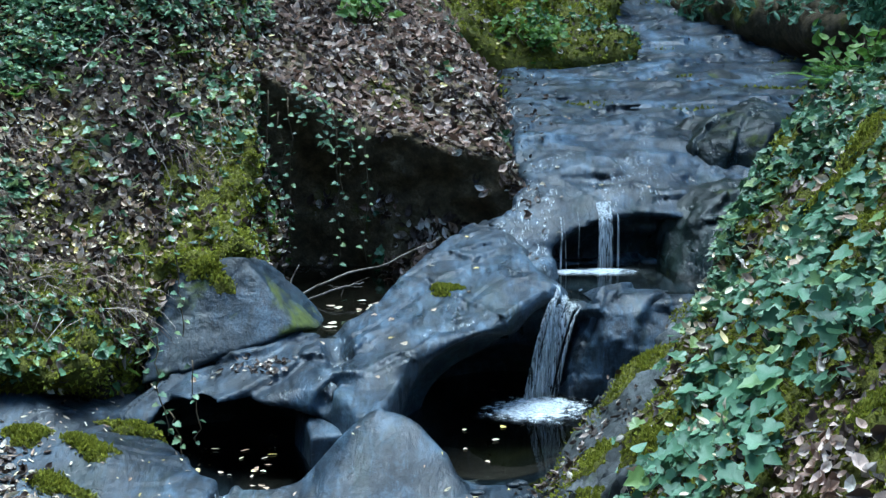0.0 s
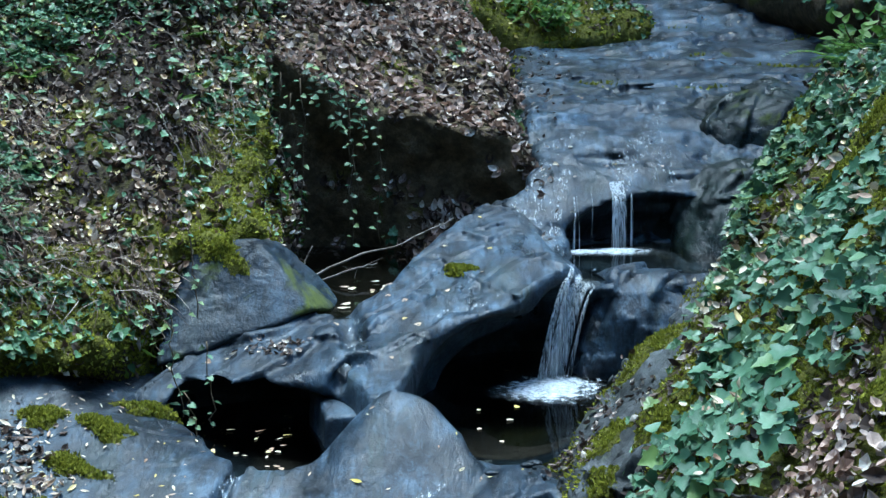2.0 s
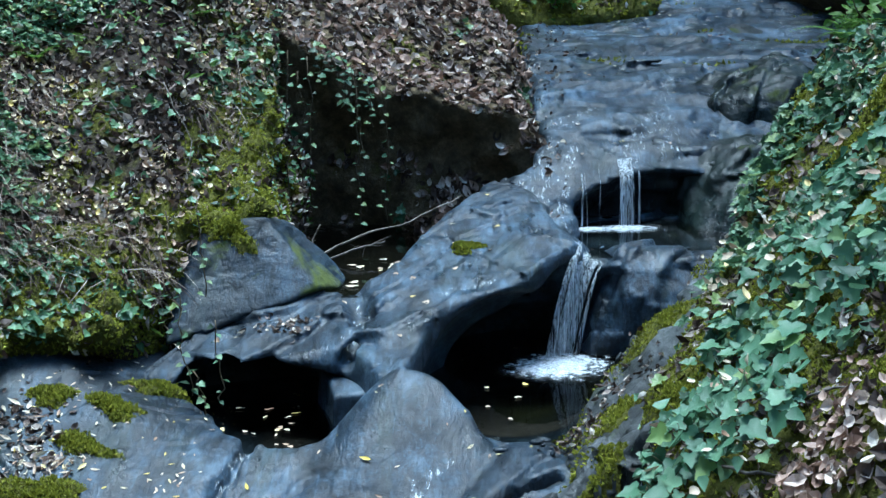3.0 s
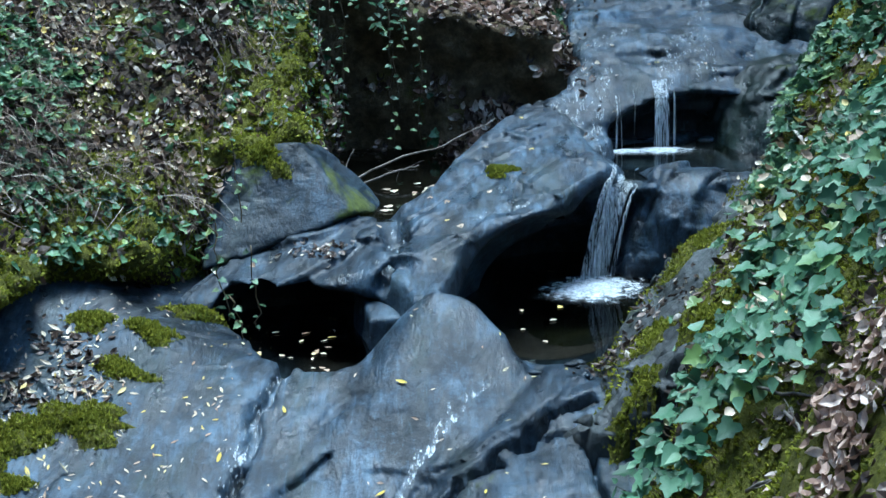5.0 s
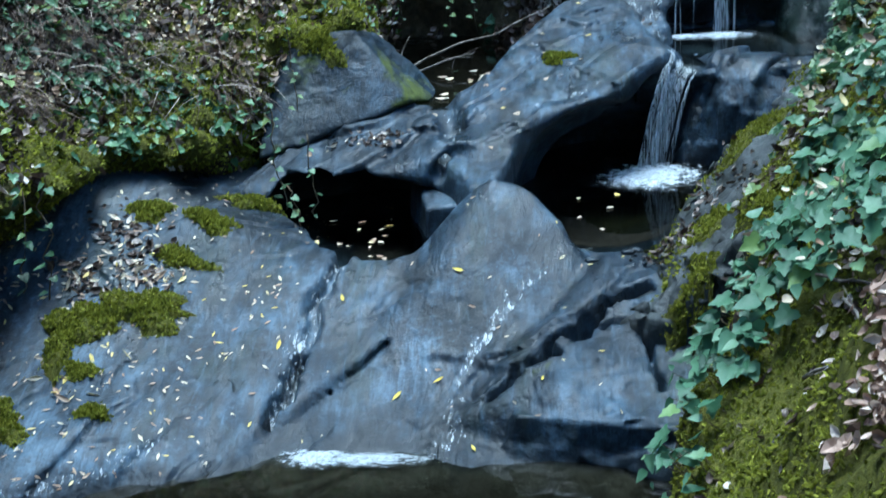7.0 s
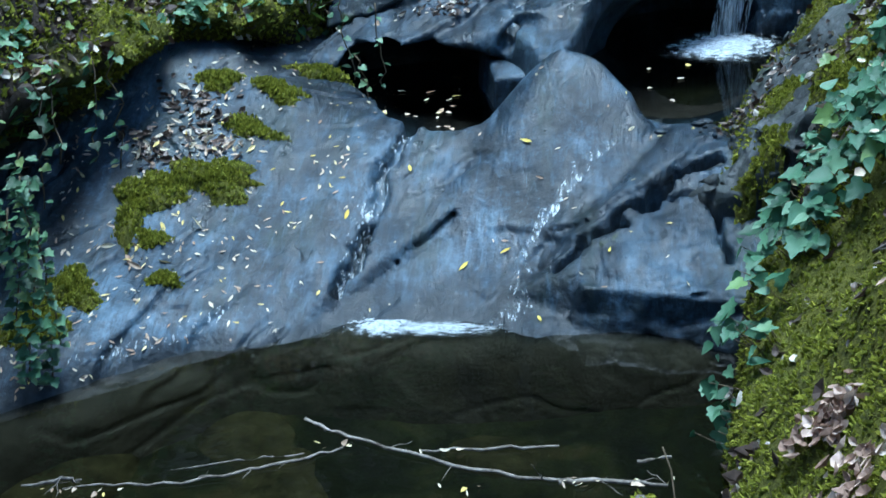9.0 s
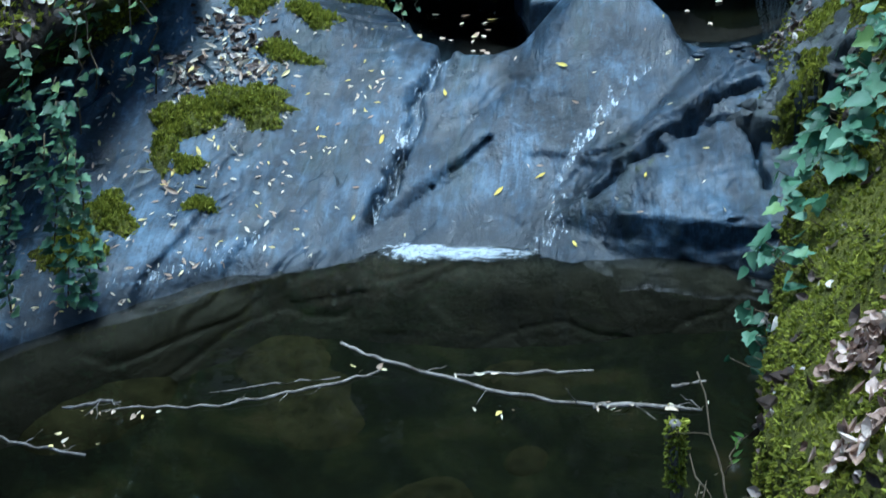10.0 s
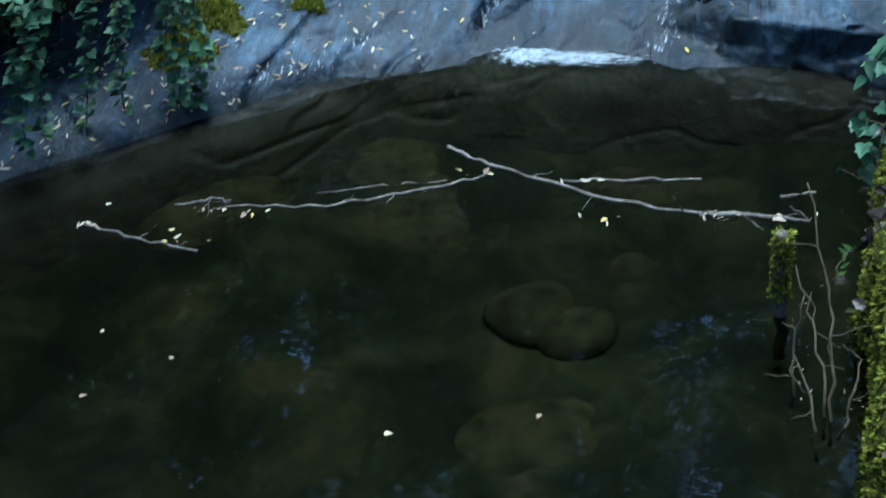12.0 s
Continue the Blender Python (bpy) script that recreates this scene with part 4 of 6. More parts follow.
P, N = sample(left, 3500, lambda p, n: (p[:, 1] < 7.0) * (p[:, 0] > -3.6) * (p[:, 2] > 0.3) * (p[:, 2] < 1.9) * (0.03 + 0.8 * blotch(p, 2.4, 246, 0.12)))
N = unit(N * 0.5 + np.array([0.1, -0.2, 0.8]))
stuff("ivy_leaves", [spread(LOBED, P, N, (0.04, 0.07), 0.4, 0.05, DOWN * 0.3 + np.array([0.5, -0.5, 0]))], IVY, "ivy leaves covering the steep bank by the pool", "ivy")

# ---- upstream and far banks ----
up = ["bank_upstream", "bank_far"]
P, N = sample(up, 80000, lambda p, n: (n[:, 2] > 0.3) * (p[:, 0] > -2.6) * (0.45 + 0.55 * blotch(p, 0.9, 251, -0.3)) * np.where(p[:, 1] > 14.0, 0.08, 1))
stuff("leaf_litter", [spread(CURLED, P, N, (0.045, 0.11), 0.6, 0.02)], DEAD, "thick grey-brown dead leaves roofing the bank", "leaf litter")
P, N = sample(up, 3000, lambda p, n: (n[:, 2] > 0.35) * np.where(p[:, 1] > 15.2, 0.2, 1) * 0.7)
stuff("pale_leaves", [spread(HEART, P, N, (0.035, 0.07), 0.4, 0.03)], PALE, "pale fallen leaves on the litter", "fallen leaves")
P, N = sample(["bank_upstream"], 14000, lambda p, n: (n[:, 2] > 0.3) * (p[:, 0] > -1.6) * (0.25 + 0.75 * blotch(p, 1.4, 255, -0.1)))
stuff("leaf_litter", [spread(CURLED, P, N, (0.05, 0.11), 0.5, 0.035)], DRY, "pinkish dry leaves heaped on the overhanging bank", "leaf litter")
P, N = sample(up, 16000, lambda p, n: np.clip(blotch(p, 0.8, 261, 0.12) * (n[:, 2] > 0.1), 0, 1))
stuff("ivy_leaves", [spread(LOBED, P, N, (0.04, 0.085), 0.5, 0.04)], IVY, "ivy creeping over the upstream bank", "ivy")
P, N = sample(["bank_far"], 40000, lambda p, n: 0.2 + 0.8 * blotch(p, 0.9, 271, -0.1))
stuff("moss", [spread(TUFT, P, N, (0.03, 0.07), 0.5)], MOSS, "bright moss on the far ledge", "moss")

P, N = sample(["bank_corner"], 26000, lambda p, n: (p[:, 1] > 13.5) * (0.25 + 0.75 * blotch(p, 0.9, 275, -0.1)) * (n[:, 2] > 0.0))
stuff("undergrowth", [spread(LOBED, P[::2], N[::2], (0.06, 0.14), 0.6, 0.08), spread(LANCE, P[1::2], N[1::2], (0.1, 0.22), 0.7, 0.06)], IVY_BIG, "dark leafy undergrowth at the wood's edge", "undergrowth")

# ---- right bank ----
right = ["bank_right"]
P, N = sample(right, 26000, lambda p, n: np.clip(0.06 + blotch(p, 1.2, 301, 0.0) * 0.8 + 0.5 * (p[:, 0] > 0.95) * (p[:, 1] < 5.5), 0, 1) * (n[:, 2] > 0.2))
stuff("leaf_litter", [spread(CURLED, P, N, (0.03, 0.085), 0.5, 0.01)], DEAD, "brown dead leaves on the mossy slope", "leaf litter")
P, N = sample(right, 150000, lambda p, n: (0.25 + 0.75 * blotch(p, 1.3, 311, -0.25)) * (p[:, 1] < 10.2) * (p[:, 0] < 3.2))
stuff("moss", [spread(TUFT, P, N, (0.01, 0.028), 0.5)], MOSS, "thick olive moss on the slope", "moss")
P, N = sample(right, 26000, lambda p, n: (p[:, 1] > 5.6) * (0.05 + 0.95 * blotch(p, 1.6, 321, 0.0)) * np.clip((p[:, 0] - 0.85 - 0.25 * (p[:, 1] - 6)) / 0.3, 0.1, 1))
N = unit(N * 0.5 + np.array([-0.2, -0.35, 0.6]))
stuff("ivy_leaves", [spread(LOBED, P, N, (0.04, 0.09), 0.5, 0.05, np.array([-0.6, -0.6, -0.3]))], IVY, "small dark ivy covering the slope", "ivy")
P, N = sample(right, 9000, lambda p, n: blotch(p, 1.6, 331, 0.0) * (p[:, 1] < 9) * (p[:, 1] > 5.6))
stuff("pale_leaves", [spread(CURLED, P, N, (0.025, 0.06), 0.6, 0.06)], PALE, "pale cream fallen leaves caught on the ivy", "fallen leaves")
P, N = sample(["bedrock_right"], 30000, lambda p, n: blotch(p, 1.6, 341, 0.28))
stuff("moss", [spread(TUFT, P, N, (0.01, 0.03), 0.5)], MOSS, "moss patches on the rock flank", "moss")
P, N = sample(["bedrock_right"], 1500, lambda p, n: (n[:, 2] > 0.4) * blotch(p, 2.0, 345, 0.15) * 0.5)
stuff("leaf_litter", [spread(CURLED, P, N, (0.03, 0.07), 0.5, 0.01)], DEAD, "dead leaves on the rock flank", "leaf litter")

# ---- rocks: fallen leaves and moss ----
low = ["bedrock_lower"]
P, N = sample(low, 6500, lambda p, n: (n[:, 2] > 0.5) * (p[:, 2] > 0.03) * np.where(p[:, 0] < -1.35, 0.2 + 0.6 * blotch(p, 1.8, 351, 0.0), 0.05))
stuff("fallen_leaves", [spread(LANCE, P, N, (0.025, 0.052), 0.15, 0.004, np.array([-0.1, -0.8, 0]))], PALE, "narrow pale fallen leaves stuck on the wet rock", "fallen leaves")
P, N = sample(["bedrock_middle", "bedrock_upper"], 2600, lambda p, n: (n[:, 2] > 0.6) * np.where(p[:, 1] < 10.5, 0.35, 0.25 * blotch(p, 1.0, 353, 0.1)))
stuff("fallen_leaves", [spread(HEART, P, N, (0.025, 0.055), 0.12, 0.004)], PALE, "pale fallen leaves scattered over the wet ledges", "fallen leaves")
P, N = sample(["bedrock_upper"], 9000, lambda p, n: (n[:, 2] > 0.5) * np.clip(np.exp(-((p[:, 0] - 0.45 - 0.03 * (p[:, 1] - 11)) / 0.36) ** 2) * (p[:, 1] > 9.7) + 0.25 * blotch(p, 0.9, 358, 0.25) * (p[:, 1] > 13), 0, 1))
stuff("leaf_litter", [spread(CURLED, P, N, (0.03, 0.075), 0.5, 0.008)], DEAD, "dead leaves strewn along the edge of the slab", "leaf litter")
P, N = sample(["bedrock_upper", "boulder.002"], 60000, lambda p, n: 0.6 * blotch(p, 1.6, 367, 0.55, 0.3) * (p[:, 1] > 12.5))
stuff("moss", [spread(TUFT, P, N, (0.02, 0.05), 0.5)], MOSS, "thin moss on the upper slab", "moss")

P, N = sample(["ground"], 90000, lambda p, n: (p[:, 0] > -4.0) * (p[:, 0] < 0.6) * (p[:, 1] > 2.2) * (p[:, 1] < 6.0) * (p[:, 2] < -0.15) * (0.3 + 0.7 * blotch(p, 1.4, 371, 0.0)))
stuff("sunken_leaves", [spread(CURLED, P, N, (0.03, 0.07), 0.3, 0.01)], BROWN, "brown sodden leaves lying on the pool bed", "leaf litter")

# ---- ground upstream and woods around ----
P, N = sample(["ground"], 110000, lambda p, n: (np.abs(p[:, 0]) < 14) * (p[:, 1] < 32) * (p[:, 1] > 9.0) * (0.2 + 0.8 * blotch(p, 0.5, 381, -0.2)))
stuff("undergrowth", [spread(LOBED, P, N, (0.06, 0.16), 0.7, 0.06)], IVY, "dark ivy undergrowth on the wooded slope", "undergrowth")
P, N = sample(["ground"], 60000, lambda p, n: (np.abs(p[:, 0]) < 12) * (p[:, 1] < 30) * (p[:, 1] > 9.0) * blotch(p, 0.5, 391, -0.1))
stuff("leaf_litter", [spread(CURLED, P, N, (0.05, 0.12), 0.5, 0.02)], DEAD, "dead leaves over the wooded slope", "leaf litter")


def tube(path, radii, sides=7):
    """A round bar along a path, closed at both ends."""
    path = [Vector(p) for p in path]
    bm = bmesh.new()
    rings = []
    for i, p in enumerate(path):
        d = (path[min(i + 1, len(path) - 1)] - path[max(i - 1, 0)]).normalized()
        a = d.cross(Vector((0.3, 0.2, 0.93)))
        if a.length < 0.05:
            a = d.cross(Vector((1, 0, 0)))
        a.normalize()
        b = d.cross(a)
        rings.append([bm.verts.new(p + float(radii[i]) * (math.cos(t) * a + math.sin(t) * b)) for t in [2 * math.pi * k / sides for k in range(sides)]])
    for r, s in zip(rings, rings[1:]):
        for k in range(sides):
            bm.faces.new((r[k], r[(k + 1) % sides], s[(k + 1) % sides], s[k]))
    bm.faces.new(rings[0][::-1])
    bm.faces.new(rings[-1])
    for f in bm.faces:
        f.smooth = True
    return bm


def bar(name, path, radii, material, sides=7):
    bm = tube(path, radii, sides)
    me = bpy.data.meshes.new(name)
    bm.to_mesh(me)
    bm.free()
    me.materials.append(material)
    return me


def wander(a, b, count, amount, sag=0.0):
    """A crooked way from a to b."""
    a, b = Vector(a), Vector(b)
    out = []
    for i in range(count + 1):
        t = i / count
        w = 4 * t * (1 - t)
        out.append(a.lerp(b, t) + Vector(rng.normal(size=3) * amount * min(1, w * 2)) - Vector((0, 0, sag * w)))
    return out


def tree(x, y, height, crown, seed):
    """An unseen ravine tree that screens the sky: tapered trunk with limbs and a loose crown of leaf clumps."""
    g = np.random.default_rng(seed)
    base, _ = lie(x, y, ["ground"], 60.0)
    root = tagged(new("tree"), "tall broadleaf tree on the ravine slope, unseen, added to screen the sky", "tree", "trees round the ravine")
    root.location = base - Vector((0, 0, 0.2))
    lean = Vector((-0.3 * x, 0.0, height))
    path = [lean * float(t) + Vector(g.normal(size=3) * 0.12 * (t > 0)) for t in np.linspace(0, 1, 8)]
    part("trunk", bar("trunk", path, [0.24 * (1 - 0.8 * t) for t in np.linspace(0, 1, 8)], BARK, 9), root)
    pts = []
    for k in range(9):
        start = path[3 + k % 5]
        a = g.random() * 6.28
        tip = start + Vector((math.cos(a), math.sin(a), 0.35 + 0.3 * g.random())) * crown * (0.6 + 0.4 * g.random())
        limb = [start.lerp(tip, float(t)) + Vector(g.normal(size=3) * 0.1 * t) for t in np.linspace(0, 1, 5)]
        part("limb", bar("limb", limb, [0.09 * (1 - 0.85 * t) for t in np.linspace(0, 1, 5)], BARK, 6), root)
        for q in range(70):
            pts.append(np.array(start.lerp(tip, 0.35 + 0.75 * g.random() ** 0.6)) + g.normal(size=3) * crown * 0.17)
    pts = np.repeat(np.array(pts), 5, 0) + g.normal(size=(len(pts) * 5, 3)) * 0.3
    v, f = spread(CARD, pts, unit(g.normal(size=pts.shape) + np.array([0, 0, 1.0])), (0.22, 0.42), 0.4)
    part("crown", mesh_of("crown", v, f, IVY, False), root)


# Out of view: crowns inferred from dark reflections, placed to block sky light.
for k, (x, y, hgt, cr) in enumerate([(-7.5, 8.5, 10, 4.6), (-7.0, 15.0, 11, 5.0), (-7.5, 2.0, 10, 4.6), (7.0, 7.0, 10, 4.6), (7.5, 14.0, 11, 5.0),
                                     (7.5, 0.0, 10, 4.6), (-2.5, 27.0, 10, 5.5), (3.5, 28.5, 10, 5.5), (9.0, 24.0, 10, 5.0), (-9.0, 23.0, 10, 5.0),
                                     (-4.0, -6.0, 10, 5.0), (4.5, -7.0, 10, 5.0), (-7.0, 20.0, 14, 5.5), (7.5, 20.5, 14, 5.5), (0.5, 33.0, 13, 6.0), (1.8, 25.0, 12, 6.0), (-2.0, 24.0, 12, 6.0), (-7.0, 5.0, 9, 4.0), (-8.2, 12.5, 6, 3.5)]):
    tree(x, y, hgt, cr, 500 + k)


# ---- moss cushions and leaf drifts on the rock ----
def cushion(x, y, rx, ry, turn, height, names, label):
    """A pad of moss that follows the stone beneath, with short tufts."""
    root = tagged(new("moss_cushion"), label, "moss", "moss cushions")
    c, _ = lie(x, y, names)
    root.location = c
    rings, sides = 7, 22
    v, f = [], []
    ct, st = math.cos(radians(turn)), math.sin(radians(turn))
    g = np.random.default_rng(int(abs(x * 1000) + abs(y * 100)))
    wob = 1 + 0.3 * np.sin(np.arange(sides) * 2 * math.pi / sides * 3 + g.random() * 6) + 0.25 * g.normal(size=sides)
    for i in range(rings + 1):
        r = i / rings
        for k in range(sides):
            a = 2 * math.pi * k / sides
            u, w = rx * r * wob[k] * math.cos(a), ry * r * wob[k] * math.sin(a)
            px, py = x + u * ct - w * st, y + u * st + w * ct
            p, _ = lie(px, py, names)
            lump = 0.4 * float(value_noise(np.array([px * 14]), np.array([py * 14]), np.array([0.0]), 3)[0])
            v.append((px - c.x, py - c.y, p.z - c.z + height * ((1 - r ** 3) * (1 + lump)) - 0.006 * (r > 0.98)))
    v = np.array(v)
    for i in range(rings):
        for k in range(sides):
            n = (k + 1) % sides
            f.append((i * sides + k, (i + 1) * sides + k, (i + 1) * sides + n, i * sides + n))
    f = np.array(f)
    part("pad", mesh_of("pad", v, f, MOSS_CARPET), root)
    pick = g.integers(0, len(f), 1600)
    s = g.random((4, 1600, 1))
    s /= s.sum(0)
    P = sum(v[f[pick, i]] * s[i] for i in range(4))
    P = P * np.array([1.0, 1.0, 1.0]) + g.normal(size=P.shape) * np.array([0.012, 0.012, 0.0])
    P[:, 2] -= 0.006
    tv, tf = spread(TUFT, P, np.tile([0, 0, 1.0], (1600, 1)), (0.012, 0.03), 0.55)
    part("moss_fuzz", mesh_of("moss_fuzz", tv, tf, MOSS, False), root)


for x, y, rx, ry, turn, h in [(-2.04, 6.58, 0.2, 0.12, -10, 0.045), (-2.26, 6.52, 0.14, 0.09, 0, 0.04), (-1.95, 6.98, 0.15, 0.07, -25, 0.02), (-1.86, 7.3, 0.16, 0.07, -30, 0.025),
                              (-2.27, 6.15, 0.07, 0.05, 0, 0.015), (-2.13, 5.86, 0.06, 0.04, 0, 0.012), (-1.7, 7.72, 0.16, 0.1, 0, 0.04), (-2.2, 7.35, 0.12, 0.08, 20, 0.03),
                              (0.02, 8.98, 0.09, 0.06, 0, 0.02), (-2.38, 6.35, 0.12, 0.2, 0, 0.06), (-2.52, 5.72, 0.16, 0.16, 0, 0.04), (-2.6, 5.45, 0.14, 0.16, 0, 0.04), (-1.45, 8.72, 0.14, 0.08, 0, 0.025)]:
    cushion(x, y, rx, ry, turn, h, ROCKS, "olive green moss cushion on the wet rock")
for x, y, rx, ry, turn, h in [(1.93, 7.1, 0.16, 0.12, 0, 0.1), (2.12, 7.25, 0.2, 0.14, 30, 0.12), (1.52, 4.95, 0.16, 0.14, 0, 0.1), (1.15, 8.05, 0.12, 0.3, -30, 0.03), (0.8, 6.9, 0.14, 0.2, 0, 0.04),
                              (0.62, 6.3, 0.1, 0.16, 0, 0.04), (0.95, 6.2, 0.12, 0.2, 20, 0.06), (2.0, 8.8, 0.14, 0.25, -30, 0.08)]:
    cushion(x, y, rx, ry, turn, h, ALL, "thick moss lump on the ivy slope")


def drift(spots, count, names, template, size, material, label, category, lift=0.004):
    """Leaves heaped about a few spots."""
    P, N = [], []
    for x, y, r in spots:
        for dx, dy in rng.normal(size=(count, 2)) * r:
            p, n = lie(x + dx, y + dy, names)
            P.append(p + n * 0.012 * rng.random())
            N.append(n)
    return stuff("leaf_litter", [spread(template, np.array(P), np.array(N), size, 0.5, lift)], material, label, category)


drift([(-2.28, 7.15, 0.1), (-2.1, 6.85, 0.09), (-2.0, 6.8, 0.08), (-2.38, 6.75, 0.07), (-2.25, 6.35, 0.12), (-2.15, 6.9, 0.1), (-2.32, 6.05, 0.08)], 22, ROCKS, LANCE, (0.035, 0.085), PALE, "pinkish narrow leaves drifted on the smooth rock", "leaf litter")
drift([(-2.3, 7.15, 0.1), (-2.1, 6.85, 0.1), (-2.42, 6.75, 0.07)], 70, ROCKS, CURLED, (0.03, 0.07), DEAD, "brown dead leaves drifted on the smooth rock", "leaf litter")
drift([(-1.12, 8.25, 0.07), (-0.98, 8.2, 0.06)], 40, ROCKS, CURLED, (0.03, 0.06), DEAD, "dead leaves caught on the neck of rock", "leaf litter")
drift([(0.58, 3.72, 0.045), (0.62, 3.66, 0.04), (0.55, 3.32, 0.06), (0.6, 3.22, 0.06), (0.97, 3.95, 0.07), (1.02, 3.85, 0.06), (0.92, 3.75, 0.06), (0.86, 3.68, 0.05), (1.1, 4.0, 0.07)], 46, ALL, CURLED, (0.035, 0.075), DRY, "dry pinkish-brown leaves heaped on the moss", "leaf litter", 0.035)
drift([(1.0, 4.5, 0.12), (1.2, 4.7, 0.14), (1.35, 4.9, 0.15), (1.5, 5.2, 0.15)], 45, ALL, CURLED, (0.03, 0.06), DRY, "dry grey-brown leaves in the hollow behind the mossy mound", "leaf litter", 0.02)
drift([(0.66, 7.0, 0.12), (0.72, 7.25, 0.12), (0.85, 7.5, 0.1), (0.55, 7.05, 0.08)], 40, ALL, CURLED, (0.03, 0.065), DEAD, "dead leaves among the stones by the pool", "leaf litter")


# ---- running water ----
def ribbon(path, widths, across=5, bulge=0.01, lift=None, names=None):
    """A strip of water along a path; with lift it lies on the stone."""
    path = [Vector(p) for p in path]
    fine, w = [], []
    for i in range(len(path) - 1):
        for k in range(6):
            t = k / 6
            fine.append(path[i].lerp(path[i + 1], t))
            w.append(widths[i] * (1 - t) + widths[i + 1] * t)
    fine.append(path[-1])
    w.append(widths[-1])
    v = []
    for i, p in enumerate(fine):
        d = fine[min(i + 1, len(fine) - 1)] - fine[max(i - 1, 0)]
        side = Vector((-d.y, d.x, 0)) if lift is not None else Vector((1, 0.15, 0))
        side.normalize()
        for k in range(across):
            t = k / (across - 1) - 0.5
            q = p + side * (w[i] * t * (1 + 0.25 * rng.normal() * (lift is not None)))
            if lift is not None:
                h, _ = lie(q.x, q.y, names or ROCKS, p.z + 0.25 if p.z else 6.0)
                q = Vector((q.x, q.y, h.z + lift))
            else:
                q = q - Vector((0, bulge * (1 - 4 * t * t), 0))
            v.append(q)
    f = [(i * across + k, i * across + k + 1, (i + 1) * across + k + 1, (i + 1) * across + k) for i in range(len(fine) - 1) for k in range(across - 1)]
    return np.array([tuple(q) for q in v]), np.array(f)


def lip_at(x, y, names, drop=0.07):
    """Where the rock breaks off, going downstream from y."""
    last, _ = lie(x, y, names)
    while y > 8.0:
        p, _ = lie(x, y - 0.01, names)
        if last.z - p.z > drop:
            break
        last, y = p, y - 0.01
    return last


def fall(label, strands, names, y, z1, back):
    """A small waterfall: strands that slide over the lip and drop free."""
    root = tagged(new("waterfall"), label, "waterfall", "small falls")
    for x0, x1, throw, w0, w1 in strands:
        edge = lip_at(x0, y, names)
        up, _ = lie(x0, edge.y + back, names)
        w0, w1 = 0.85 * w0, 0.75 * w1
        path, widths = [(x0, up.y, up.z + 0.008)], [w0 * 1.3]
        z0 = edge.z + 0.012
        for k in range(7):
            t = k / 6
            path.append((x0 + (x1 - x0) * t, edge.y - throw * (1 - (1 - t) ** 2), z0 + (z1 - z0) * t ** 1.7))
            widths.append(w0 + (w1 - w0) * t)
        v, f = ribbon(path, widths, bulge=0.012)
        part("strand", mesh_of("strand", v, f, FALL), root)
    return root


fall("lower waterfall of thin white strands over the lip", [
    (0.77, 0.61, 0.15, 0.06, 0.05), (0.72, 0.6, 0.15, 0.04, 0.05), (0.82, 0.63, 0.15, 0.05, 0.05),
    (0.705, 0.52, 0.16, 0.03, 0.07), (0.73, 0.58, 0.14, 0.02, 0.05), (0.76, 0.57, 0.18, 0.04, 0.07), (0.80, 0.64, 0.15, 0.025, 0.05), (0.835, 0.66, 0.14, 0.035, 0.06), (0.87, 0.71, 0.12, 0.02, 0.04), (0.78, 0.62, 0.13, 0.02, 0.1)],
     ["bedrock_middle"], 9.0, 0.5, 0.06)
fall("upper waterfall with one white jet and thin drips", [
    (1.12, 1.125, 0.05, 0.05, 0.07), (1.13, 1.12, 0.07, 0.03, 0.05), (1.19, 1.195, 0.05, 0.02, 0.035), (1.24, 1.245, 0.04, 0.012, 0.03),
    (1.15, 1.14, 0.06, 0.1, 0.13), (0.83, 0.82, 0.03, 0.012, 0.03), (0.85, 0.86, 0.02, 0.004, 0.01), (0.955, 0.95, 0.03, 0.005, 0.008)], ["bedrock_upper"], 10.4, 1.09, 0.15)


def splash(x, y, z, rx, ry, label):
    """Foam spread on the water, highest where the fall strikes."""
    rings, sides = 8, 28
    v = [(i / rings * (1 + 0.05 * rng.normal()) * math.cos(2 * math.pi * k / sides), i / rings * (1 + 0.05 * rng.normal()) * math.sin(2 * math.pi * k / sides),
          0.002 + 0.012 * math.exp(-(3 * i / rings) ** 2) * (0.6 + 0.8 * rng.random())) for i in range(rings + 1) for k in range(sides)]
    f = [(i * sides + k, (i + 1) * sides + k, (i + 1) * sides + (k + 1) % sides, i * sides + (k + 1) % sides) for i in range(rings) for k in range(sides)]
    ob = tagged(new("foam", mesh_of("foam", np.array(v), np.array(f), SPLASH)), label, "foam", "foam at the falls")
    ob.location, ob.scale = (x, y, z), (rx, ry, 1.0)


splash(0.61, 8.55, 0.508, 0.4, 0.42, "white splash foam at the foot of the lower fall")
splash(0.6, 8.56, 0.515, 0.24, 0.24, "bright boiling foam under the lower fall")
splash(0.5, 8.5, 0.504, 0.36, 0.3, "broken foam drifting from the lower fall")
splash(1.13, 9.9, 1.095, 0.34, 0.2, "white splash foam below the upper jet")
splash(0.88, 9.88, 1.095, 0.3, 0.14, "thin foam below the drips")
splash(-0.85, 5.8, 0.006, 0.42, 0.1, "white foam line at the foot of the rock slide")
splash(-1.1, 5.82, 0.008, 0.24, 0.15, "bubbly foam where the slide meets the pool")
splash(-1.33, 5.95, 0.006, 0.14, 0.1, "bubbles under the drain slot")

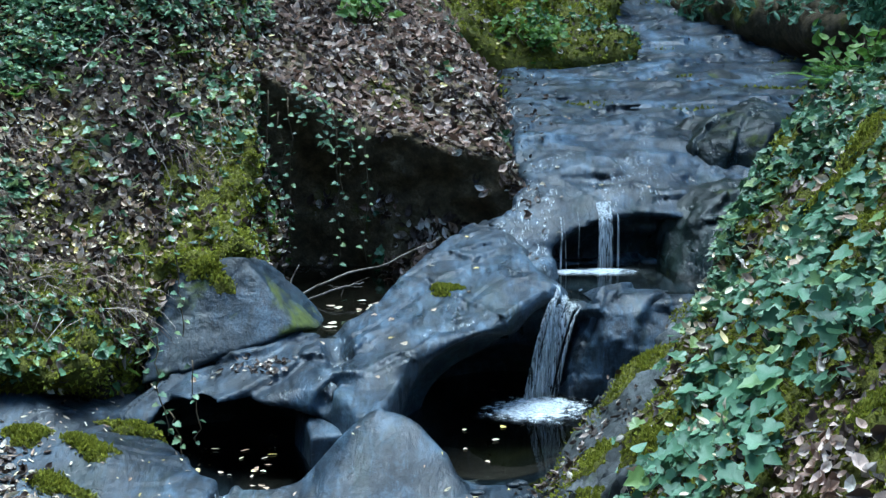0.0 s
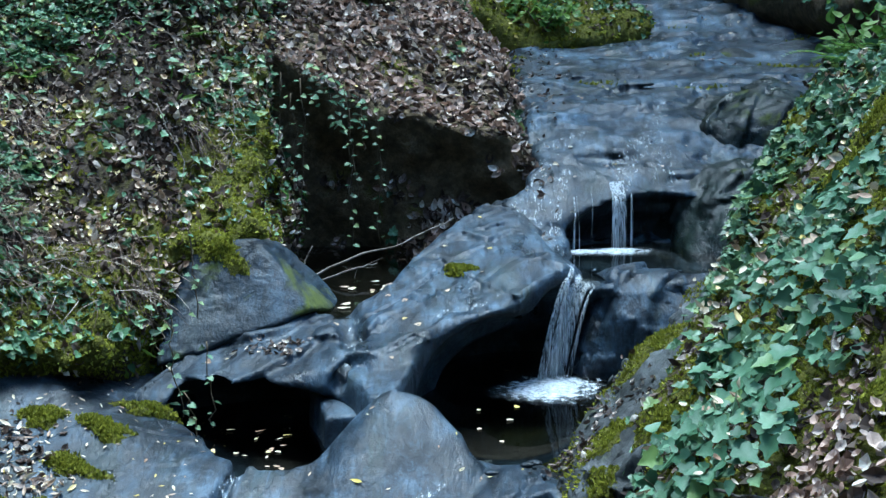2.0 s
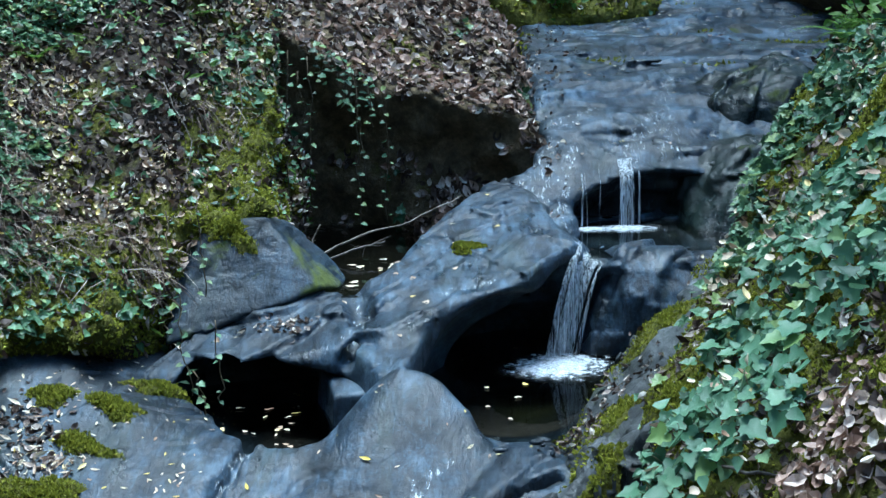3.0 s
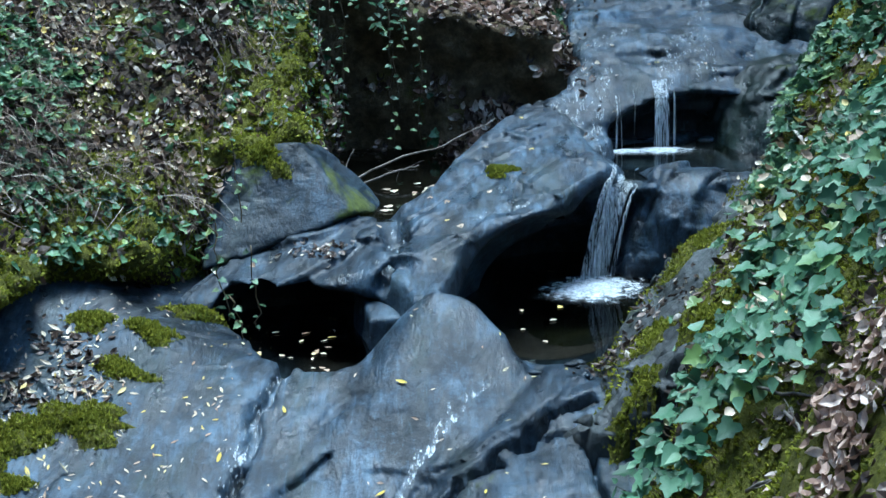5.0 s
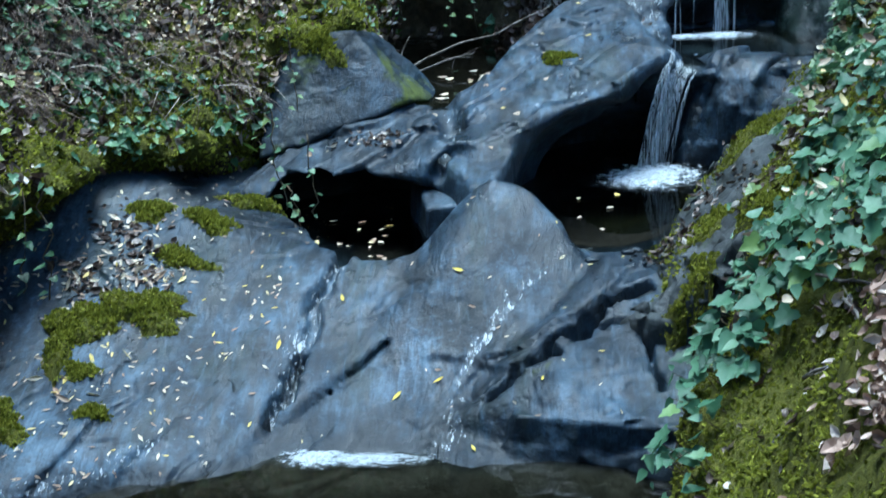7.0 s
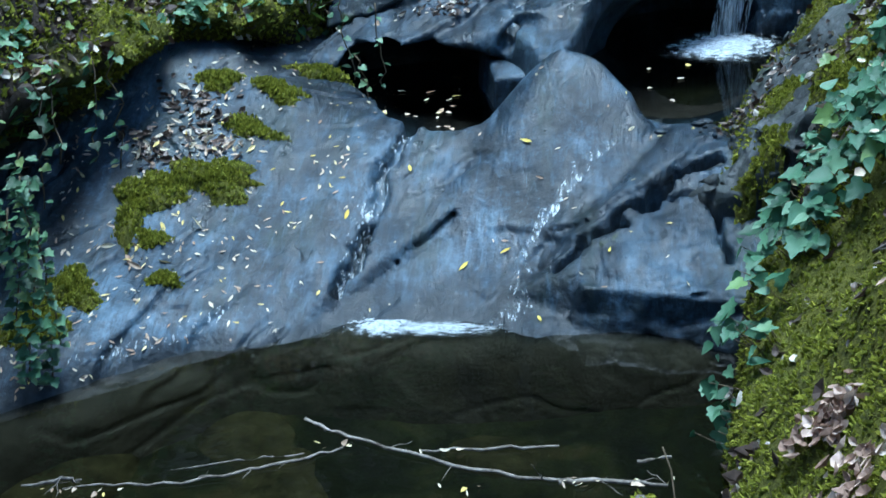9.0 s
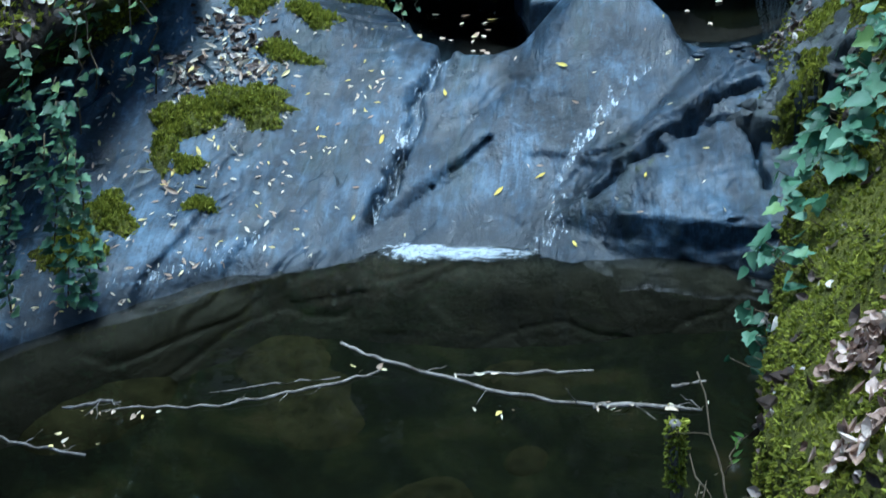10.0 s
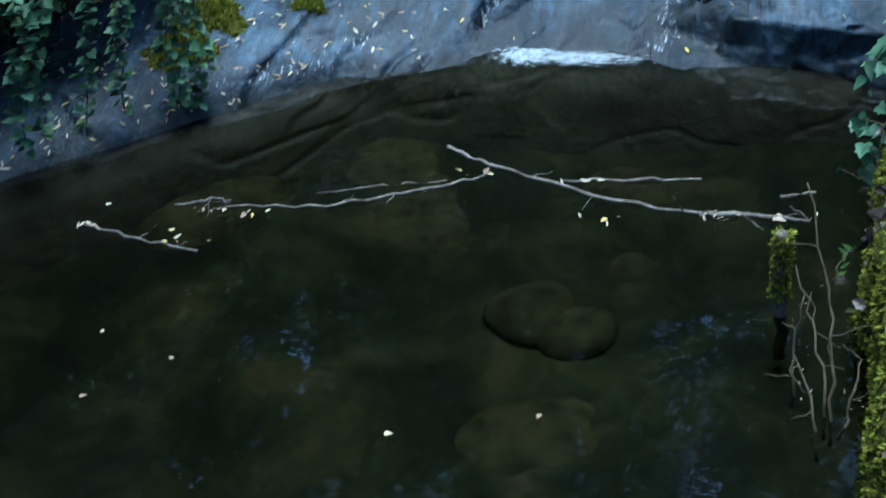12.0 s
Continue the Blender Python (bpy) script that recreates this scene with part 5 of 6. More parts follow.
RILLS = tagged(new("rills"), "thin water running over the rock, glints painted as white streaks", "running water")
for path, widths in [
    ([(-1.1, 7.2, 0), (-1.16, 6.95, 0), (-1.22, 6.7, 0), (-1.27, 6.45, 0), (-1.3, 6.25, 0), (-1.33, 6.05, 0)], [0.05, 0.08, 0.1, 0.14, 0.08, 0.05]),
    ([(-0.4, 6.5, 0), (-0.44, 6.3, 0), (-0.5, 6.05, 0), (-0.54, 5.84, 0)], [0.03, 0.06, 0.1, 0.14]),
        ([(1.75, 12.4, 0), (1.62, 11.6, 0), (1.5, 11.1, 0), (1.3, 10.6, 0), (1.14, 10.12, 0)], [0.1, 0.12, 0.16, 0.18, 0.1]),
    ([(1.55, 11.1, 0), (1.5, 10.7, 0), (1.48, 10.3, 0)], [0.08, 0.16, 0.14]),
    ([(1.0, 11.0, 0), (0.62, 10.6, 0), (0.5, 10.2, 0), (0.5, 9.85, 0), (0.62, 9.5, 0)], [0.12, 0.2, 0.22, 0.24, 0.2]),
    ([(0.8, 10.4, 0), (0.7, 10.05, 0), (0.66, 9.75, 0), (0.75, 9.5, 0)], [0.08, 0.1, 0.12, 0.14]),
    ([(0.3, 8.55, 0), (0.0, 8.4, 0), (-0.15, 8.3, 0)], [0.06, 0.1, 0.08]),
    ([(4.2, 18.0, 0), (3.9, 16.8, 0), (3.6, 15.8, 0), (3.2, 14.6, 0)], [0.3, 0.4, 0.5, 0.3]),
    ([(3.0, 14.4, 0), (2.4, 13.4, 0), (1.9, 12.6, 0)], [0.2, 0.15, 0.12]),
    ([(-0.68, 8.7, 0), (-0.62, 8.4, 0), (-0.6, 8.15, 0), (-0.66, 7.9, 0)], [0.06, 0.08, 0.1, 0.1]),
    ([(-2.4, 5.28, 0), (-2.1, 5.5, 0), (-1.75, 5.82, 0)], [0.03, 0.05, 0.04]),
]:
    v, f = ribbon(path, widths, 7, lift=0.007)
    part("rill", mesh_of("rill", v, f, RILL_GLINT), RILLS)
for path, widths in [
    ([(-0.04, 6.9, 0), (-0.14, 6.8, 0), (-0.23, 6.7, 0), (-0.3, 6.58, 0), (-0.4, 6.42, 0), (-0.52, 6.22, 0)], [0.03, 0.07, 0.08, 0.06, 0.05, 0.02]),
    ([(-1.24, 6.5, 0), (-1.28, 6.35, 0), (-1.31, 6.2, 0), (-1.34, 6.03, 0)], [0.03, 0.05, 0.05, 0.04]),
]:
    v, f = ribbon(path, widths, 7, lift=0.009)
    part("chute", mesh_of("chute", v, f, CHUTE), RILLS, "white water in the narrow channel")
v, f = ribbon([(0.14, 7.24, 0.5), (0.13, 7.2, 0.46), (0.12, 7.17, 0.4)], [0.09, 0.1, 0.12])
part("spill", mesh_of("spill", v, f, FALL), RILLS)


# ---- leaves as separate pieces ----
def leaf_mesh(name, template, material):
    return mesh_of(name, template[0], template[1], material, True)


IVY_LEAF = leaf_mesh("leaf", LOBED, IVY)
BROAD_LEAF = leaf_mesh("leaf", LOBED, IVY_BIG)
BROAD_HEART = leaf_mesh("leaf", HEART, IVY_BIG)
FRESH_LEAF = leaf_mesh("leaf", LANCE, FRESH)
PALE_LEAF = leaf_mesh("leaf", HEART, PALE)
CURLED_PALE = leaf_mesh("leaf", CURLED, PALE)
NARROW_LEAF = leaf_mesh("leaf", LANCE, PALE)
YELLOW_LEAF = leaf_mesh("leaf", LANCE, YELLOW)


def leaf(parent, me, place, up, along, size):
    """One leaf blade under its plant."""
    z = Vector(up).normalized()
    y = Vector(along)
    y = (y - z * y.dot(z)).normalized()
    x = y.cross(z)
    ob = part("leaf", me, parent)
    ob.matrix_basis = Matrix.Translation(place) @ Matrix((x, y, z)).transposed().to_4x4() @ Matrix.Diagonal((size, size, size, 1))
    return ob


def vine(top, bottom, leaves, size, label="trailing ivy strand hanging before the dark hollow"):
    """A hanging ivy strand: thin stem with leaves on both sides."""
    root = tagged(new("hanging_vine"), label, "ivy", "hanging vines")
    root.location = top
    path = [p - Vector(top) for p in wander(top, bottom, 8, 0.018)]
    part("stem", bar("stem", path, [0.004] * 9, VINE, 5), root)
    for k in range(leaves):
        t = (k + 0.6 * rng.random()) / leaves * 7.99
        i = int(t)
        p = path[i].lerp(path[i + 1], t - i)
        side = 1 if k % 2 else -1
        out = Vector((side * (0.4 + rng.random()), -0.5 - 0.5 * rng.random(), -0.5 * rng.random()))
        leaf(root, IVY_LEAF, p + out * 0.015, (0.35 * rng.normal(), -0.3 + 0.3 * rng.normal(), 1.0), out, size * (0.7 + 0.6 * rng.random()))


for top, bottom, n, size in [
    ((-1.19, 9.9, 2.35), (-1.21, 9.9, 1.1), 24, 0.04), ((-1.07, 10.0, 2.3), (-1.06, 10.0, 1.2), 22, 0.035), ((-1.13, 9.95, 2.2), (-1.12, 9.95, 1.5), 12, 0.04),
    ((-0.76, 10.35, 2.2), (-0.75, 10.3, 1.05), 24, 0.045), ((-0.55, 10.35, 2.08), (-0.55, 10.3, 1.08), 22, 0.042), ((-0.66, 10.36, 2.1), (-0.67, 10.32, 1.75), 7, 0.045), ((-0.8, 10.35, 2.25), (-0.7, 10.32, 1.35), 12, 0.04),
    ((-1.6, 7.68, 1.15), (-1.5, 7.62, 0.62), 14, 0.05), ((-1.5, 7.66, 0.75), (-1.4, 7.58, 0.48), 10, 0.045), ((-1.39, 7.8, 1.0), (-1.37, 7.8, 0.5), 11, 0.035), ((-1.66, 7.75, 1.25), (-1.62, 7.68, 0.95), 8, 0.05),
    ((-1.72, 8.2, 1.55), (-1.62, 8.0, 1.0), 14, 0.04), ((-1.55, 8.3, 1.6), (-1.5, 8.15, 1.05), 12, 0.04)]:
    vine(top, bottom, int(0.75 * n), 0.9 * size)
for x, z, drop in ((-1.05, 2.36, 0.3), (-0.96, 2.3, 0.22), (-0.88, 2.24, 0.4), (-0.72, 2.12, 0.26)):
    vine((x, 10.68, z), (x + 0.03, 10.62, z - drop), int(40 * drop), 0.055, "short ivy shoot fringing the overhanging bank")
for top, bottom, n, size in [
    ((-2.36, 6.3, 1.22), (-2.4, 6.25, 0.62), 16, 0.05), ((-2.4, 6.1, 1.2), (-2.42, 6.0, 0.75), 12, 0.05), ((-2.46, 5.6, 1.32), (-2.5, 5.55, 0.7), 18, 0.055), ((-2.44, 5.75, 1.3), (-2.46, 5.7, 0.85), 12, 0.05),
    ((-2.47, 5.3, 0.95), (-2.42, 5.15, 0.05), 26, 0.055), ((-2.5, 5.2, 0.85), (-2.5, 5.1, 0.1), 22, 0.055), 
    ((-2.6, 5.1, 0.9), (-2.68, 4.95, 0.15), 20, 0.055), ((-2.45, 5.35, 0.7), (-2.4, 5.25, 0.2), 16, 0.05), ((-2.52, 5.45, 1.0), (-2.5, 5.35, 0.4), 16, 0.05), ((-2.7, 4.95, 0.8), (-2.8, 4.8, 0.1), 16, 0.055), ((-2.85, 4.8, 0.9), (-2.9, 4.65, 0.2), 20, 0.055), ((-2.9, 4.7, 0.8), (-2.96, 4.6, 0.15), 18, 0.055), ((-2.58, 5.3, 1.2), (-2.56, 5.2, 0.6), 16, 0.05)]:
    vine(top, bottom, int((0.6 if top[1] > 5.5 else 1.9) * n), 0.95 * size, "bushy ivy strand hanging over the mossy bank edge")


def broad_ivy(x, y, count, reach, size):
    """A clump of large-leaved ivy: leaves on thin stalks over the slope."""
    p0, n0 = lie(x, y, BANKS + ["bedrock_right"])
    root = tagged(new("ivy_plant"), "broad-leaved ivy clump with glossy green leaves", "ivy", "ivy clumps on the slope")
    root.location = p0
    for k in range(int(1.9 * count)):
        a, r = rng.random() * 6.28, 1.1 * reach * math.sqrt(rng.random())
        q, n = lie(x + r * math.cos(a), y + r * math.sin(a), BANKS + ["bedrock_right"])
        up = n * 0.4 + Vector((-0.35, -0.45, 0.8)) + Vector(rng.normal(size=3) * 0.45)
        tip = q + n * (0.04 + 0.10 * rng.random()) - p0
        s = 0.84 * size * (0.4 + 0.95 * rng.random())
        if k % 2 == 0:
            part("stalk", bar("stalk", [q - p0 - n * 0.01, (q - p0).lerp(tip, 0.6) + Vector(rng.normal(size=3) * 0.01), tip], [0.0025, 0.002, 0.0015], VINE, 4), root)
        leaf(root, BROAD_LEAF if rng.random() < 0.7 else BROAD_HEART, tip, up, Vector((-0.5 + 0.9 * rng.normal(), -0.6 + 0.9 * rng.normal(), -0.4)), s)


for x, y, n, r, s in [(1.3, 6.3, 22, 0.22, 0.085), (1.48, 5.95, 26, 0.24, 0.1), (1.62, 5.6, 22, 0.2, 0.1), (1.22, 5.75, 26, 0.22, 0.11), (1.02, 5.95, 18, 0.18, 0.095),
                      (0.98, 5.5, 26, 0.2, 0.105), (0.8, 5.35, 22, 0.18, 0.1), (0.62, 5.25, 20, 0.16, 0.095), (1.2, 5.3, 18, 0.18, 0.1), (0.5, 5.0, 18, 0.12, 0.085),
                      (0.46, 4.75, 12, 0.1, 0.08), (0.72, 5.6, 14, 0.15, 0.09), (1.75, 6.1, 20, 0.22, 0.09), (1.6, 6.5, 20, 0.22, 0.075), (1.85, 6.7, 18, 0.22, 0.075)]:
    broad_ivy(x, y, n, r, s)
for k in range(64):
    x, y = [(1.55, 6.9), (1.45, 6.3), (1.2, 5.9), (1.75, 6.4), (0.95, 5.6), (1.62, 7.3), (1.3, 6.7), (1.85, 7.0), (1.1, 5.3)][k % 9]
    p, n = lie(x + 0.13 * rng.normal(), y + 0.14 * rng.normal(), BANKS)
    ob = tagged(new("fallen_leaf", CURLED_PALE), "cream withered leaf caught on the ivy", "leaf", "withered leaves on the ivy")
    s = 0.035 + 0.045 * rng.random()
    ob.matrix_basis = Matrix.Translation(p + n * (0.09 + 0.05 * rng.random())) @ Euler(rng.normal(size=3) * 0.5 + np.array([0.4, -0.3, 3.0 * rng.random()])).to_matrix().to_4x4() @ Matrix.Diagonal((s, s, s, 1))


# ---- floating and lone leaves ----
def floating(count, x0, x1, y0, y1, z, me, size, label, group):
    for k in range(count):
        ob = tagged(new("floating_leaf", me), label, "leaf", group)
        s = size * (0.7 + 0.7 * rng.random())
        ob.matrix_basis = (Matrix.Translation((x0 + (x1 - x0) * rng.random(), y0 + (y1 - y0) * rng.random(), z + 0.007))
                           @ Euler((0.05 * rng.normal(), 0.05 * rng.normal(), 6.28 * rng.random())).to_matrix().to_4x4() @ Matrix.Diagonal((s, s, s * 0.5, 1)))


floating(14, -1.38, -0.65, 7.25, 7.6, 0.45, PALE_LEAF, 0.035, "pale leaf floating on black water", "leaves afloat in the basin")
floating(14, -1.35, -0.65, 7.35, 7.95, 0.45, NARROW_LEAF, 0.05, "pale leaf floating on black water", "leaves afloat in the basin")
floating(16, -0.95, -0.35, 8.85, 9.2, 0.935, PALE_LEAF, 0.05, "pale leaf floating on the backwater", "leaves afloat in the backwater")
floating(14, -0.75, -0.2, 9.2, 9.7, 0.935, PALE_LEAF, 0.05, "pale leaf floating on the backwater", "leaves afloat in the backwater")
floating(5, 0.1, 0.5, 7.5, 8.3, 0.5, PALE_LEAF, 0.04, "pale leaf floating in the fall pool", "leaves afloat in the fall pool")
floating(7, -2.6, -0.2, 3.2, 4.9, 0.0, PALE_LEAF, 0.024, "small pale leaf floating on the pool", "leaves afloat in the pool")
for x, y, s, turn in [(-0.47, 6.84, 0.07, 80), (-0.4, 5.86, 0.05, 200), (-1.36, 6.48, 0.07, 150), (-0.08, 6.05, 0.045, 20), (-0.55, 6.3, 0.06, 140), (-1.08, 6.75, 0.06, 10), (-0.75, 6.25, 0.07, 150)]:
    p, n = lie(x, y, ROCKS)
    ob = tagged(new("fallen_leaf", YELLOW_LEAF), "single yellow leaf stuck on wet rock", "leaf", "yellow leaves on the rock")
    ob.matrix_basis = Matrix.Translation(p + n * 0.012) @ n.to_track_quat("Z", "Y").to_matrix().to_4x4() @ Euler((0, 0, radians(turn))).to_matrix().to_4x4() @ Matrix.Diagonal((s, s, s, 1))


# ---- branches and twigs ----
def branch(name, path, radii, material, label, category="branch", twigs=0, sides=7):
    root = tagged(new(name), label, category)
    root.location = path[0]
    o = Vector(path[0])
    pts = []
    for a, b in zip(path, path[1:]):
        pts += wander(a, b, 5, 0.006)[:-1]
    pts = [p - o for p in pts + [Vector(path[-1])]]
    n = len(pts)
    rad = np.interp(np.linspace(0, 1, n), np.linspace(0, 1, len(radii)), radii)
    part("stem", bar("stem", pts, list(rad), material, sides), root)
    for k in range(twigs):
        i = int(n * (0.25 + 0.7 * rng.random()))
        a = pts[min(i, n - 1)]
        d = Vector(rng.normal(size=3) * np.array([1, 1, 0.4]))
        d.normalize()
        part("twig", bar("twig", wander(a, a + d * (0.06 + 0.08 * rng.random()), 4, 0.004), [0.0025, 0.002, 0.002, 0.0015, 0.001], material, 5), root)
    return root


branch("floating_branch", [(-2.13, 4.45, 0.004), (-1.8, 4.48, 0.008), (-1.53, 4.55, 0.01), (-1.3, 4.66, 0.01), (-1.1, 4.78, 0.008)], [0.003, 0.005, 0.006, 0.007, 0.005], BARK_PALE, "pale thin branch floating on the pool", twigs=3)
branch("floating_branch", [(-1.3, 5.0, 0.0), (-1.1, 4.86, 0.006), (-0.66, 4.66, 0.008), (-0.23, 4.575, 0.006)], [0.009, 0.007, 0.008, 0.007], BARK_PALE, "grey branch floating on the pool", twigs=3)
branch("floating_branch", [(-0.25, 4.56, 0.006), (-0.1, 4.575, 0.01), (0.15, 4.555, 0.008)], [0.011, 0.01, 0.006], BARK_PALE, "pale stick with clinging debris floating on the pool", twigs=6)
branch("floating_branch", [(-0.79, 4.77, 0.004), (-0.5, 4.79, 0.008), (-0.26, 4.82, 0.004)], [0.004, 0.007, 0.005], BARK_PALE, "straight peeled stick floating on the pool")
branch("floating_branch", [(0.04, 4.72, 0.004), (0.17, 4.755, 0.006)], [0.008, 0.006], BARK_PALE, "short pale stick floating on the pool")
branch("floating_branch", [(-2.62, 4.3, 0.0), (-2.35, 4.22, 0.004), (-2.09, 4.16, 0.004)], [0.004, 0.006, 0.006], BARK, "thin dark twig floating on the pool", twigs=3)
branch("floating_branch", [(-2.3, 4.47, 0.0), (-2.16, 4.46, 0.03), (-2.08, 4.52, 0.0)], [0.006, 0.008, 0.006], BARK, "dark twig tangle at the end of a floating branch", twigs=6)
branch("floating_branch", [(-1.75, 4.6, 0.0), (-1.5, 4.68, 0.003), (-1.25, 4.74, 0.0)], [0.003, 0.004, 0.003], BARK, "hair-thin dark twig floating on the pool")
drift_spots = [(-0.15, 4.57), (-0.2, 4.56), (0.02, 4.57), (-1.12, 4.77), (-2.12, 4.43), (-2.6, 4.29), (-1.92, 4.43), (-0.72, 4.755), (-0.62, 4.5), (-2.18, 4.2)]
for k in range(46):
    x, y = drift_spots[k % 10]
    ob = tagged(new("floating_leaf", NARROW_LEAF if k % 3 else PALE_LEAF), "pale leaf caught on a floating branch", "leaf", "leaves caught on the floating branches")
    s = 0.022 + 0.02 * rng.random()
    ob.matrix_basis = Matrix.Translation((x + 0.05 * rng.normal(), y + 0.012 * rng.normal(), 0.018)) @ Euler((0.3 * rng.normal(), 0.3 * rng.normal(), 6.28 * rng.random())).to_matrix().to_4x4() @ Matrix.Diagonal((s, s, s, 1))

branch("fallen_branch", [(-1.07, 9.5, 0.96), (-0.7, 9.6, 1.117), (-0.365, 9.8, 1.177), (-0.016, 10.1, 1.304)], [0.008, 0.008, 0.006, 0.004], BARK_PALE, "bare pale branch leaning across the backwater", twigs=2)
branch("fallen_branch", [(-1.08, 9.5, 0.95), (-0.97, 9.6, 1.2)], [0.007, 0.004], BARK_PALE, "short bare stick standing in the backwater")
branch("fallen_branch", [(-1.0, 9.6, 0.93), (-0.7, 9.7, 1.02), (-0.55, 9.85, 1.03)], [0.008, 0.007, 0.004], BARK, "dark twig lying on the backwater", twigs=4)

stake = branch("mossy_stake", [(0.06, 3.98, -0.3), (0.055, 3.99, 0.0), (0.045, 4.0, 0.16), (0.047, 4.0, 0.32)], [0.02, 0.022, 0.024, 0.02], BARK, "upright dead stake wrapped in moss standing in the pool", "stake")
mv = np.concatenate([np.array([[0.05, 4.0, 0.07 + 0.25 * rng.random()]]) + 0.024 * unit(rng.normal(size=(1, 3)) * np.array([1, 1, 0.15])) for k in range(420)])
mn = unit((mv - np.array([0.05, 4.0, 0.2])) * np.array([1, 1, 0.1]))
tv, tf = spread(TUFT, mv - np.array([0.06, 3.98, -0.3]), mn, (0.012, 0.028), 0.5)
part("moss_sleeve", mesh_of("moss_sleeve", tv, tf, MOSS, False), stake, "ragged green moss")
for path in ([(0.22, 3.42, -0.1), (0.21, 3.55, 0.16), (0.19, 3.7, 0.33), (0.11, 3.9, 0.58)], [(0.2, 3.45, -0.1), (0.195, 3.5, 0.06), (0.15, 3.7, 0.2), (0.09, 3.8, 0.34)],
             [(0.18, 3.35, -0.1), (0.16, 3.45, 0.05), (0.1, 3.6, 0.14)], [(0.1, 3.55, -0.05), (0.1, 3.62, 0.1), (0.12, 3.7, 0.3)], [(0.24, 3.42, -0.05), (0.28, 3.5, 0.1), (0.3, 3.6, 0.14)]):
    t = branch("twig", path, [0.006, 0.005, 0.004, 0.0025], VINE, "thin bare twig standing in the pool by the bank", "twig", twigs=3, sides=6)
    tip = Vector(path[-1]) - Vector(path[0])
    for k in range(4):
        q = tip * (0.4 + 0.55 * rng.random()) + Vector(rng.normal(size=3) * 0.015)
        leaf(t, NARROW_LEAF, q, rng.normal(size=3), rng.normal(size=3), 0.018)
t = branch("sprig", [(0.2, 3.75, 0.3), (0.23, 3.8, 0.37), (0.26, 3.83, 0.4)], [0.003, 0.002, 0.0015], VINE, "small sprig with bright green leaves", "twig")
for k in range(5):
    leaf(t, FRESH_LEAF, Vector((0.01 + 0.012 * k, 0.02 + 0.015 * k, 0.03 + 0.015 * k)), (0.2 * k - 0.4, -0.8, 0.6), (1 - 0.5 * k, 0.2, 0.3), 0.04)
for way in ([(0.97, 5.3), (1.18, 5.0), (1.33, 4.8)], [(1.1, 5.6), (1.3, 5.3), (1.5, 5.05)], [(1.5, 5.6), (1.6, 5.9), (1.55, 6.2)], [(0.7, 4.45), (0.9, 4.6), (1.15, 4.7)], [(1.05, 5.1), (1.1, 4.85), (1.3, 4.6)], [(0.9, 5.0), (1.1, 4.75), (1.25, 4.5)]):
    path = [lie(x, y, BANKS)[0] + Vector((0, 0, 0.03)) for x, y in way]
    branch("dead_stem", path, [0.008, 0.006, 0.004], BARK, "brown dead stem lying across the ivy slope", "branch", twigs=3, sides=6)
for path in ([(-2.5, 8.0, 1.35), (-2.2, 7.9, 1.45), (-2.05, 7.85, 1.42)], [(-2.6, 9.2, 2.1), (-2.2, 9.0, 2.1), (-2.0, 8.9, 1.9)], [(-1.9, 9.2, 2.2), (-1.7, 9.0, 1.85), (-1.72, 8.8, 1.6)], [(-1.5, 9.7, 2.3), (-1.45, 9.5, 2.0), (-1.5, 9.35, 1.75)],
             [(-2.2, 10.0, 2.75), (-1.9, 9.8, 2.6), (-1.75, 9.7, 2.35)]):
    branch("dead_stem", path, [0.004, 0.003, 0.002], STEM, "thin bare root hanging on the earth bank", "branch", twigs=3, sides=6)


# ---- stones under the water ----
SILT_STONE = Mat("silty_stone", 0.8, 0.2)
SILT_STONE = SILT_STONE.done(SILT_STONE.ramp(SILT_STONE.noise(7.0, 6, 0.7), [(0.35, (0.019, 0.017, 0.007)), (0.65, (0.082, 0.071, 0.031))]), None, SILT_STONE.bump(SILT_STONE.noise(20.0, 5, 0.7), 0.5, 0.01))

for k, (x, y, z, r) in enumerate([(-0.84, 4.2, -0.42, (0.17, 0.15, 0.12)), (-0.66, 4.1, -0.42, (0.14, 0.13, 0.1)), (-0.5, 4.55, -0.45, (0.12, 0.1, 0.08)), (-1.55, 5.05, -0.5, (0.6, 0.28, 0.14)),
                                  (-0.5, 5.1, -0.5, (0.3, 0.2, 0.14)), (-0.7, 3.6, -0.5, (0.4, 0.25, 0.14)), (-2.3, 4.75, -0.5, (0.4, 0.3, 0.25)), (-0.1, 4.9, -0.5, (0.3, 0.3, 0.15))]):
    boulder("sunken_stone", (x, y, z), r, (0, 0, 40 * k), 0.04, 700 + 4 * k, SILT_STONE, "silt-covered brown stone under the pool water", 0.03)
for k in range(8):
    x, y = 0.1 + 0.5 * rng.random(), 6.95 + 0.2 * rng.random()
    p, n = lie(x, y, ["bedrock_lower", "bedrock_right"])
    s = 0.014 + 0.018 * rng.random()
    boulder("pebble", (p.x, p.y, p.z + 0.3 * s), (s * 1.6, s, s * 0.5), (0, 0, 360 * rng.random()), 0.008, 800 + k, ROCK, "small wet stone at the pool outlet", 0.012)


